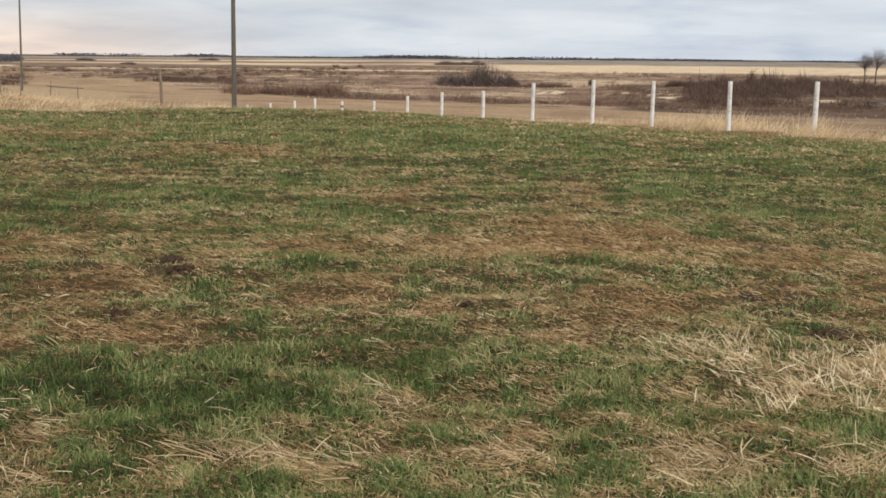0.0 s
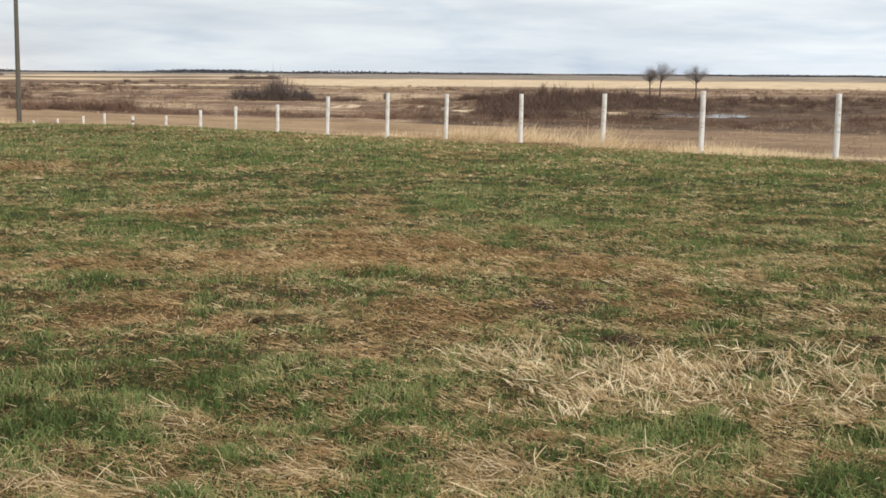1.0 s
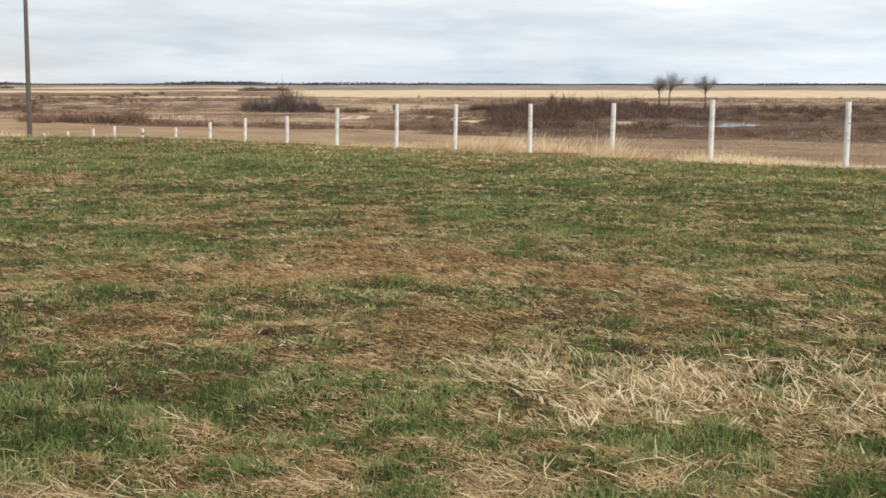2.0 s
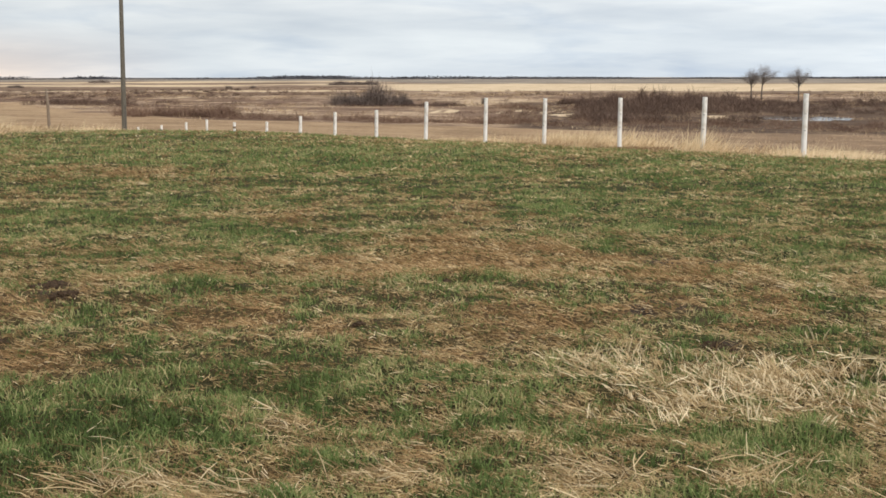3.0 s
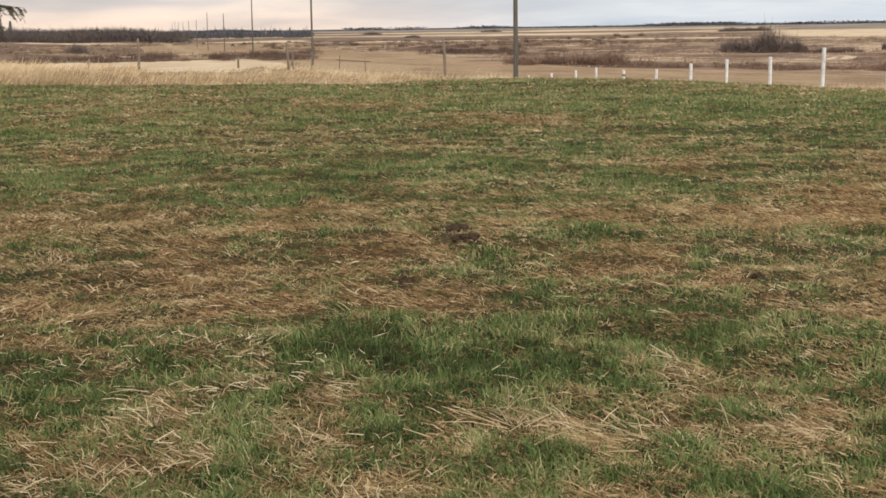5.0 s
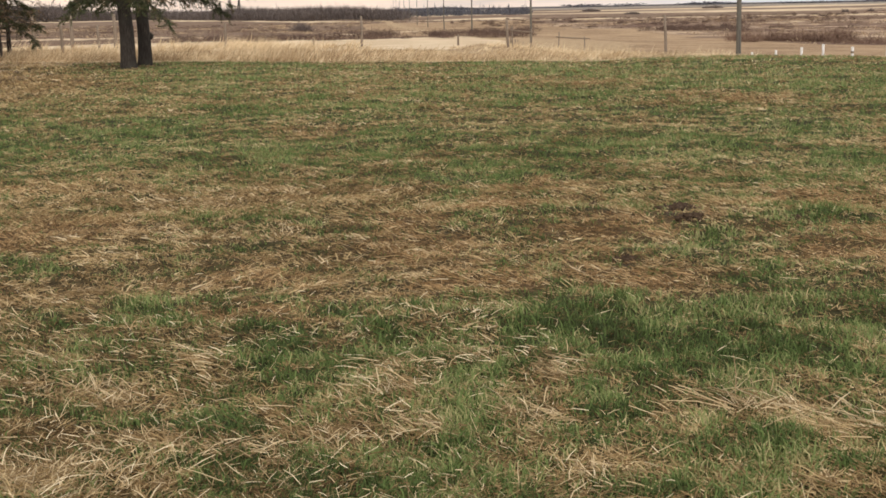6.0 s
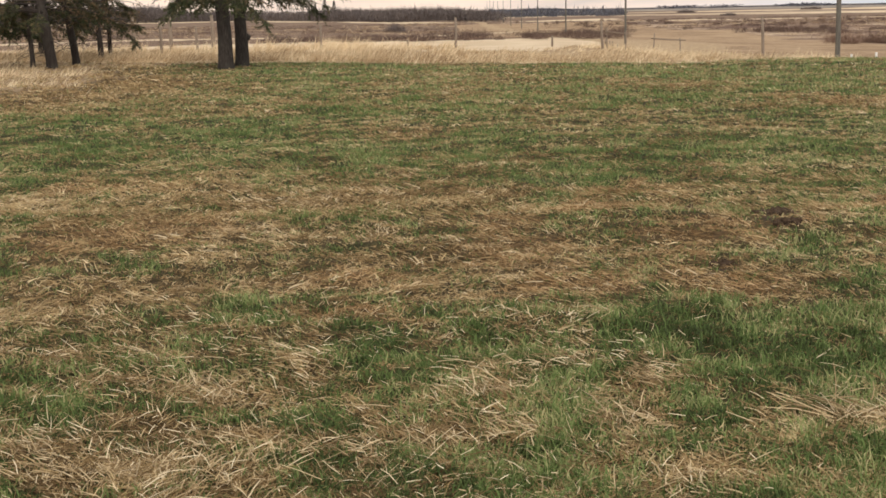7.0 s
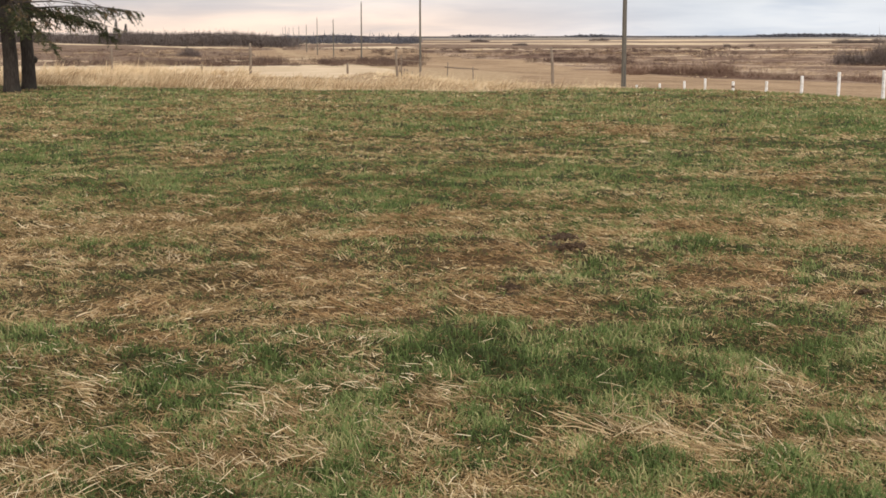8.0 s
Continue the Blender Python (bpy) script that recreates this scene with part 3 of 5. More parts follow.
def covers(x, y):
    """Shares of lawn, tall grass, field, pale field, brush, green and soil."""
    far = np.hypot(x, y)
    u, v = along(x, y)
    wob = (fbm(x, y, 5, 41, 3) - 0.5) * 2.4
    turn = np.degrees(np.arctan2(-x, y))
    end = LAWN_END + 12 * smooth(v, 5, 17)
    wild = meadow(x, y) * smooth(far, 26, 34)
    lawn = (1 - smooth(v + wob * 0.5, 20.9, 22.0)) * (1 - smooth(y + wob, end - 0.8, end + 0.8)) * (1 - 0.6 * wild)
    reach = 12 * smooth(v, 4, 8)
    left = smooth(y + wob, end - 0.5, end + 0.6) * (1 - smooth(y + wob * 2 - reach, 52, 57)) * (1 - smooth(v, 15, 20))
    bank = smooth(v + wob * 0.5, 21.0, 22.0) * (1 - smooth(v + wob, 24.5, 27)) * smooth(u, 18, 28)
    ditch = smooth(turn + wob * 0.4, 11.5, 13.5) * (1 - smooth(turn, 17, 18)) * smooth(far, 90, 120) * (1 - smooth(far + wob * 6 + 9 * (17 - turn), 205, 235))
    tall = np.clip(left + bank + 0.8 * ditch + 0.6 * wild * (y < LAWN_END + 4), 0, 1)
    edge = np.interp(u, [60, 108, 130, 150, 164, 190, 250, 400, 600], [150, 120, 82, 69, 59, 54, 59, 66, 78])
    field = np.maximum(smooth(v, 22, 24), smooth(v + wob, 9, 13) * smooth(y + wob, 64, 70)) * (1 - smooth(v + wob * 3 + (fbm(x, y, 22, 43, 3) - 0.5) * 16, edge - 4, edge + 4)) * (1 - smooth(u + wob * 8, 560, 640)) * (1 - 0.5 * (1 - smooth(turn, -12, -7)))
    west = smooth(turn + wob * 0.2, 15.5, 18.5)
    pale = np.maximum(smooth(y + wob, 52, 57) * (1 - smooth(far + wob * 5, 215, 240)) * (1 - smooth(v + wob, 8, 14)),
                      smooth(far + wob * 6, 545, 585) * (1 - smooth(far + wob * 12, 960, 1080)) * (1 - smooth(turn, -4, 0)))
    strips = smooth(far + wob * 9, 288, 300) * (1 - smooth(far + wob * 9, 318, 340)) * smooth(turn, 19, 22) + smooth(far + wob * 7 - wood_front(turn), -75, -60) * (1 - smooth(far + wob * 7 - wood_front(turn), -15, -2))
    pale = np.maximum(pale, strips * west)
    pale = np.maximum(pale, smooth(turn + wob * 0.3, 17.0, 18.0) * smooth(y + wob, 54, 58) * (1 - smooth(far + wob * 5, 222, 240)))
    pale = np.maximum(pale, patches(x, y, BLEACHED, 1.15) * smooth(fbm(x, y, 3.5, 46, 3), 0.36, 0.5))
    field = field * (1 - pale)
    # strip fields of the far plain
    tier = np.sin(np.log(np.maximum(far, 1)) * 15 + 5 * (fbm(x, y, 420, 44, 2) - 0.5) + 0.05 * turn)
    plain = smooth(far, 440, 520) * (1 - smooth(far, 1500, 1700)) * smooth(turn, -3, 0) * (1 - smooth(turn, 21, 23))
    pale = np.maximum(pale, plain * smooth(tier, 0.3, 0.6) * smooth(fbm(x, y, 160, 45, 2), 0.3, 0.5))
    end = 540 + 460 * smooth(turn, -3, 3)
    brush = smooth(far, 60, 90) * (1 - smooth(far, end * 0.92, end * 1.06)) * (1 - field) * (1 - pale) * (1 - tall)
    green, rust = yard(x, y)[:2]
    soil = patches(x, y, SOIL, 1.2) * smooth(fbm(x, y, 0.22, 71, 2), 0.25, 0.6)
    marsh = brush * (1 - smooth(turn, -9, -5)) * (1 - smooth(far, 350, 380))
    fallow = west * smooth(far, 215, 230) * (1 - smooth(far - wood_front(turn), -85, -65)) * (1 - pale) * (1 - field)
    fallow = np.maximum(fallow, plain * (1 - smooth(tier, -0.55, -0.1)) * (1 - pale))
    fallow = np.maximum(fallow, (1 - smooth(turn, -12, -7)) * smooth(v, 22, 24) * (field > 0.02))
    # share of the haze-grey ground colour, rising with distance from the eye
    haze_tint = smooth(far + wob * 20 + 420 * (1 - smooth(turn, -4, 0)), 1450, 1650)
    return lawn, tall, field, pale, brush, green, soil, marsh, fallow, haze_tint, rust


def mesh_from(name, verts, tris, mat, quads=None):
    """A mesh from arrays of places and of corners."""
    me = bpy.data.meshes.new(name)
    loops = tris.ravel() if quads is None else np.concatenate([quads.ravel(), tris.ravel()])
    nq = 0 if quads is None else len(quads)
    starts = np.concatenate([np.arange(nq) * 4, nq * 4 + np.arange(len(tris)) * 3]).astype(np.int32)
    me.vertices.add(len(verts))
    me.vertices.foreach_set("co", np.ascontiguousarray(verts, np.float32).ravel())
    me.loops.add(len(loops))
    me.loops.foreach_set("vertex_index", loops.astype(np.int32))
    me.polygons.add(len(starts))
    me.polygons.foreach_set("loop_start", starts)
    me.update(calc_edges=True)
    me.materials.append(mat)
    return me


def set_share(me, name, values):
    a = me.attributes.new(name, "FLOAT", "POINT")
    a.data.foreach_set("value", np.ascontiguousarray(values, np.float32))


# ---- ground ----
def build_ground():
    turns = np.radians(np.concatenate([np.arange(-32, 50, 0.25), np.arange(50, 328, 6.0)]))
    rings = np.concatenate([[0.6], np.geomspace(2.5, 24, 200), np.geomspace(24.3, 60, 70), np.geomspace(61, 4950, 170)])
    tt, rr = np.meshgrid(turns, rings)
    x, y = (-np.sin(tt) * rr).ravel(), (np.cos(tt) * rr).ravel()
    z = height(x, y)
    n, k = len(turns), len(rings)
    i, j = np.meshgrid(np.arange(n), np.arange(k - 1))
    a, b = (j * n + i).ravel(), (j * n + (i + 1) % n).ravel()
    quads = np.stack([b, a, a + n, b + n], -1)
    hub = len(x)
    tris = np.stack([np.full(n, hub), np.arange(n), (np.arange(n) + 1) % n], -1)
    verts = np.concatenate([np.stack([x, y, z], -1), [[0, 0, 0.0]]])
    me = mesh_from("ground", verts, tris, M_GROUND, quads)
    shares = covers(verts[:, 0], verts[:, 1])
    for name, values in zip(("lawn", "tall", "field", "pale", "brush", "green", "soil", "marsh", "fallow", "haze_tint", "rust"), shares):
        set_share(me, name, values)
    me.polygons.foreach_set("use_smooth", np.ones(len(me.polygons), bool))
    return tagged(new("ground", me), "patchy spring lawn running out to dry prairie and stubble", "ground", kind="structure")


build_ground()


# ---- parts ----
def part(name, bm, mat, parent=None, label=""):
    me = bpy.data.meshes.new(name)
    bm.to_mesh(me)
    bm.free()
    me.materials.append(mat)
    ob = new(name, me)
    ob.parent = parent
    if label:
        tagged(ob, label)
    return ob


def tube(bm, points, radii, sides=8, cap=True, wob=0.0, seed=0):
    """A tapered tube through the points."""
    rnd = random.Random(seed)
    rows = []
    for k, (p, rad) in enumerate(zip(points, radii)):
        p = Vector(p)
        d = (Vector(points[min(k + 1, len(points) - 1)]) - Vector(points[max(k - 1, 0)])).normalized()
        s = d.cross(Vector((0.31, 0.95, 0.1))).normalized()
        t = d.cross(s)
        row = []
        for i in range(sides):
            a = 2 * math.pi * i / sides
            rr = rad * (1 + rnd.uniform(-wob, wob))
            row.append(bm.verts.new(p + s * math.cos(a) * rr + t * math.sin(a) * rr))
        rows.append(row)
    for r0, r1 in zip(rows, rows[1:]):
        for i in range(sides):
            f = bm.faces.new((r0[i], r0[(i + 1) % sides], r1[(i + 1) % sides], r1[i]))
            f.smooth = sides > 5
    if cap:
        bm.faces.new(rows[0][::-1])
        bm.faces.new(rows[-1])
    return rows


# ---- the white post row ----
def white_post(tall, thick, seed, banded):
    bm = bmesh.new()
    zs = [-0.25, 0.0, tall * 0.3, tall * 0.6, tall - 0.02, tall - 0.005, tall]
    rs = [1.05, 1.02, 1.0, 0.99, 0.98, 0.96, 0.88]
    tube(bm, [(0, 0, z) for z in zs], [thick / 2 * k for k in rs], 14, True, 0.012, seed)
    post = part("white_fence_post", bm, M_PAINT)
    for at in (0.68, 0.42):
        bm = bmesh.new()
        tube(bm, [(-0.018, -thick / 2 - 0.004, tall * at), (0.018, -thick / 2 - 0.004, tall * at)], [0.007, 0.007], 6)
        part("wire_staple", bm, M_IRON, post, "small dark iron staple")
    if banded:
        bm = bmesh.new()
        tube(bm, [(0, 0, tall * 0.78), (0, 0, tall * 0.86)], [thick / 2 + 0.004] * 2, 14, False)
        part("dark_band", bm, M_WOOD, post, "bare band where the paint is gone")
    return post


POST_TURNS = (7.95, 7.05, 6.07, 5.24, 4.16, 2.88, 1.52, 0.13, -1.55, -3.55, -5.97, -8.35, -11.38, -14.68, -18.59, -23.79, -30.0)
POST_TOPS = (-1.09, -0.87, -0.62, -0.41, -0.43, -0.30, 0.02, 0.25, 0.40, 0.75, 0.93, 0.96, 1.02, 1.08, 1.20, 1.20, 1.25)
rnd = random.Random(4)
for n, (turn, top) in enumerate(zip(POST_TURNS, POST_TOPS)):
    x, y = polar(turn, FENCE_OFF / math.sin(FENCE_TURN - radians(turn)))
    tall = min(1.6, max(1.15, top - ground_z(x, y)))
    post = white_post(tall, 0.122 + rnd.uniform(-0.008, 0.008), n, n in (0, 4))
    post.matrix_world = pose(x, y, ground_z(x, y), rnd.uniform(-1, 1.5), rnd.uniform(0.0, 1.6), rnd.uniform(-40, 40))
    tagged(post, "white-painted round wooden fence post beside dry grass", "fence post", "white fence posts")


# ---- utility poles ----
def utility_pole(tall, seed):
    bm = bmesh.new()
    tube(bm, [(0, 0, -0.4), (0, 0, 0), (0, 0, tall * 0.35), (0, 0, tall * 0.7), (0, 0, tall)], [0.135, 0.132, 0.12, 0.105, 0.092], 14, True, 0.01, seed)
    pole = part("utility_pole", bm, M_POLE)
    bm = bmesh.new()
    tube(bm, [(0, 0, tall), (0, 0, tall + 0.1), (0, 0, tall + 0.11), (0, 0, tall + 0.2), (0, 0, tall + 0.24)], [0.02, 0.02, 0.06, 0.07, 0.03], 10)
    part("pin_insulator", bm, M_GLASS, pole, "brown porcelain pin insulator")
    bm = bmesh.new()
    tube(bm, [(0.11, 0, tall * 0.80), (0.13, 0, tall * 0.8 + 0.02), (0.14, 0, tall * 0.8 + 0.16)], [0.02, 0.035, 0.03], 8)
    part("neutral_bracket", bm, M_IRON, pole)
    bm = bmesh.new()
    tube(bm, [(0.02, -0.132, 0.0), (0.02, -0.125, 2.4)], [0.012, 0.012], 6)
    part("ground_wire_guard", bm, M_IRON, pole)
    return pole


POLE_TURN, POLE_OFF = 23.2, 19.3
for n in range(11):
    off, run = POLE_OFF - (0.1 if n == 0 else 0), 73.0 + 94.5 * n
    a = radians(POLE_TURN)
    x, y = -math.sin(a) * run + math.cos(a) * off, math.cos(a) * run + math.sin(a) * off
    rnd = random.Random(60 + n)
    pole = utility_pole((10.6, 11.2, 10.7, 9.7, 11.5, 10.3, 10.0, 10.6)[n % 8], n)
    pole.matrix_world = pose(x, y, ground_z(x, y), rnd.uniform(-0.4, 0.4), rnd.uniform(-0.5, 0.5), rnd.uniform(0, 90))
    tagged(pole, "tall weathered grey wooden utility pole in dry grass", "utility pole", "utility poles along the road")


# ---- the old wire fence's posts ----
def wood_post(tall, thick, seed):
    bm = bmesh.new()
    rnd = random.Random(seed)
    tube(bm, [(0, 0, -0.25), (0, 0, 0.3), (rnd.uniform(-0.02, 0.02), 0, tall * 0.6), (0, rnd.uniform(-0.02, 0.02), tall)],
         [thick * 0.52, thick * 0.5, thick * 0.48, thick * 0.42], 9, True, 0.06, seed)
    post = part("wooden_fence_post", bm, M_WOOD)
    for at in (0.9, 0.62):
        bm = bmesh.new()
        tube(bm, [(-0.02, -thick / 2 - 0.003, tall * at), (0.02, -thick / 2 - 0.003, tall * at)], [0.006, 0.006], 6)
        part("wire_staple", bm, M_IRON, post, "small rusty staple")
    return post


WIRE_FENCE_Y = 56.0
for n in range(7):
    x = -WIRE_FENCE_Y * (0.200 + 0.1173 * n)
    rnd = random.Random(90 + n)
    post = wood_post((1.13, 1.04, 1.28, 1.10, 1.1, 1.1, 1.1)[n] - ground_z(x, WIRE_FENCE_Y), 0.115, n)
    post.matrix_world = pose(x, WIRE_FENCE_Y, ground_z(x, WIRE_FENCE_Y), rnd.uniform(-2, 2), rnd.uniform(-2.5, 2.5), rnd.uniform(0, 60))
    tagged(post, "weathered grey wooden fence post in tall dry grass", "fence post", "old wire fence posts")
for turn, far, tall, thick in ((36.23, 74, 1.75, 0.19), (34.8, 74, 1.8, 0.19), (35.2, 60, 1.45, 0.12), (33.15, 74, 1.8, 0.19), (19.6, 66, 0.5, 0.1), (25.4, 68, 0.45, 0.1)):
    x, y = polar(turn, far)
    post = wood_post(tall, thick, int(turn * 10))
    post.matrix_world = pose(x, y, ground_z(x, y), 1.5, -1.0, 20)
    tagged(post, "pale weathered wooden post standing in dry grass", "fence post")


def rail_fence(turn, far, span, seed):
    """A broken run of rails on short posts."""
    rnd = random.Random(seed)
    x, y = polar(turn, far)
    root = new("broken_rail_fence")
    root.location = (x, y, ground_z(x, y))
    root.rotation_euler = (0, 0, radians(turn))
    count = max(2, int(span / 1.5) + 1)
    for k in range(count):
        px = -span / 2 + span * k / (count - 1)
        bm = bmesh.new()
        tube(bm, [(px, 0, -0.3), (px + rnd.uniform(-0.05, 0.05), 0.02, 0.86 + rnd.uniform(-0.12, 0.12))], [0.03, 0.024], 8, True, 0.06, k)
        part("post", bm, M_WOOD, root)
    bm = bmesh.new()
    tube(bm, [(-span / 2 - 0.1, -0.05, 0.76), (0, -0.07, 0.70), (span / 2 + 0.2, -0.05, 0.66)], [0.022, 0.025, 0.018], 8, True, 0.06, seed)
    part("rail", bm, M_WOOD, root)
    return tagged(root, "weathered grey broken rail fence in dry grass", "rail fence")


rail_fence(17.05, 60.0, 0.75, 1)
rail_fence(15.05, 60.5, 1.15, 2)
for n in range(12):
    rnd = random.Random(200 + n)
    x, y = polar(17.5 - 0.17 * n + rnd.uniform(-0.04, 0.04), 66.0 + 1.2 * n)
    post = wood_post(0.48 + rnd.uniform(-0.08, 0.1), 0.05, 300 + n)
    post.matrix_world = pose(x, y, ground_z(x, y), rnd.uniform(-4, 4), rnd.uniform(-5, 5), 0)
    tagged(post, "thin grey picket leaning in dry grass", "fence picket", "thin pickets by the road")


# ---- blades ----
def blades(name, x, y, tall, turn, lean, curl, thick, tone, mat, lift=0.0, bend=True, rng=None):
    """Many blades of grass in one mesh: bent ones, flat blunt ones, or plain ones of one triangle."""
    n = len(x)
    z = height(x, y) + lift - 0.005
    dx, dy = np.cos(turn), np.sin(turn)
    side = rng.uniform(0, np.pi, n)
    sx, sy = np.cos(side) * thick / 2, np.sin(side) * thick / 2
    tip = np.stack([x + dx * tall * np.sin(lean + curl), y + dy * tall * np.sin(lean + curl), z + tall * np.cos(lean + curl)], -1)
    base = np.stack([x, y, z], -1)
    s = np.stack([sx, sy, 0 * sx], -1)
    if bend == "flat":
        verts = np.stack([base - s, base + s, tip + s * 0.8, tip - s * 0.8], 1).reshape(-1, 3)
        quads, tris, per = np.arange(n)[:, None] * 4 + [0, 1, 2, 3], np.zeros((0, 3), int), 4
    elif bend:
        mid = np.stack([x + dx * tall * 0.5 * np.sin(lean), y + dy * tall * 0.5 * np.sin(lean), z + tall * 0.55 * np.cos(lean)], -1)
        verts = np.stack([base - s, base + s, mid + s, mid - s, tip], 1).reshape(-1, 3)
        o = np.arange(n)[:, None] * 5
        quads, tris, per = o + [0, 1, 2, 3], o + [3, 2, 4], 5
    else:
        verts = np.stack([base - s, base + s, tip], 1).reshape(-1, 3)
        quads, tris, per = None, np.arange(n)[:, None] * 3 + [0, 1, 2], 3
    me = mesh_from(name, verts, tris, mat, quads)
    set_share(me, "tone", np.repeat(np.clip(tone, 0, 1), per))
    return new(name, me)


def scatter(rng, n, near, far, power, lo=-29.0, hi=47.0):
    """Places strewn over the yard, thinning out with the distance."""
    a, b = near ** -power, far ** -power
    rr = (a + (b - a) * rng.random(n)) ** (-1 / power)
    tt = np.radians(rng.uniform(lo, hi, n))
    return -np.sin(tt) * rr, np.cos(tt) * rr, rr


def wisps(name, x, y, each, long, way, fan, lean, thick, tone, mat, wide, lift, rng, label, what, curved=True):
    """Swaths of dead stalks: each one a bundle of stalks that lie much the same way."""
    rows = np.repeat(np.arange(len(x)), each)
    n = len(rows)
    run, off = rng.uniform(-0.6, 0.6, n) * long[rows], rng.normal(0, 1, n) * wide[rows]
    a = way[rows] + rng.normal(0, 1, n) * fan[rows]
    c, s = np.cos(way[rows]), np.sin(way[rows])
    bx, by = x[rows] + c * run - s * off, y[rows] + s * run + c * off
    length = long[rows] * rng.uniform(0.45, 1.15, n)
    tip_up = np.clip(rng.normal(lean[rows], 0.14, n), 0.05, 1.62)
    hump = np.exp(-0.5 * (off / wide[rows]) ** 2) * wide[rows] * 0.5
    base = np.stack([bx, by, height(bx, by) + lift * rng.random(n) + hump * 0.8 * rng.random(n)], -1)
    d = np.stack([np.cos(a) * np.sin(tip_up), np.sin(a) * np.sin(tip_up), np.cos(tip_up)], -1) * length[:, None]
    side = np.cross(d, rng.normal(0, 1, (n, 3)))
    side *= (thick[rows] * rng.uniform(0.7, 1.3, n) / 2 / np.maximum(np.linalg.norm(side, axis=1), 1e-6))[:, None]
    t = np.clip(tone[rows] + rng.normal(0, 0.13, n), 0, 1)
    if curved:
        bow = np.cross(d, [0, 0, 1.0]) * rng.normal(0, 0.05, n)[:, None]
        mid, tip = base + d * 0.52 + bow, base + d - [0, 0, 1] * (length * rng.uniform(0, 0.12, n))[:, None]
        verts = np.stack([base - side, base + side, mid + side, mid - side, tip + side * 0.6, tip - side * 0.6], 1).reshape(-1, 3)
        o = np.arange(n)[:, None] * 6
        quads, tris, per = np.concatenate([o + [0, 1, 2, 3], o + [3, 2, 4, 5]]), np.zeros((0, 3), int), 6
    else:
        verts = np.stack([base - side, base + side, base + d], 1).reshape(-1, 3)
        quads, tris, per = None, np.arange(n)[:, None] * 3 + [0, 1, 2], 3
    me = mesh_from(name, verts, tris, mat, quads)
    set_share(me, "tone", np.repeat(t, per))
    return tagged(new(name, me), label, what, kind="stuff")


def flow(x, y, rng, spread=0.45):
    """The way in which the wind has laid the dead grass: to the west and away, in drifts."""
    return 2.55 + 2.6 * (fbm(x, y, 0.9, 66, 2) - 0.5) + rng.normal(0, spread, len(x))


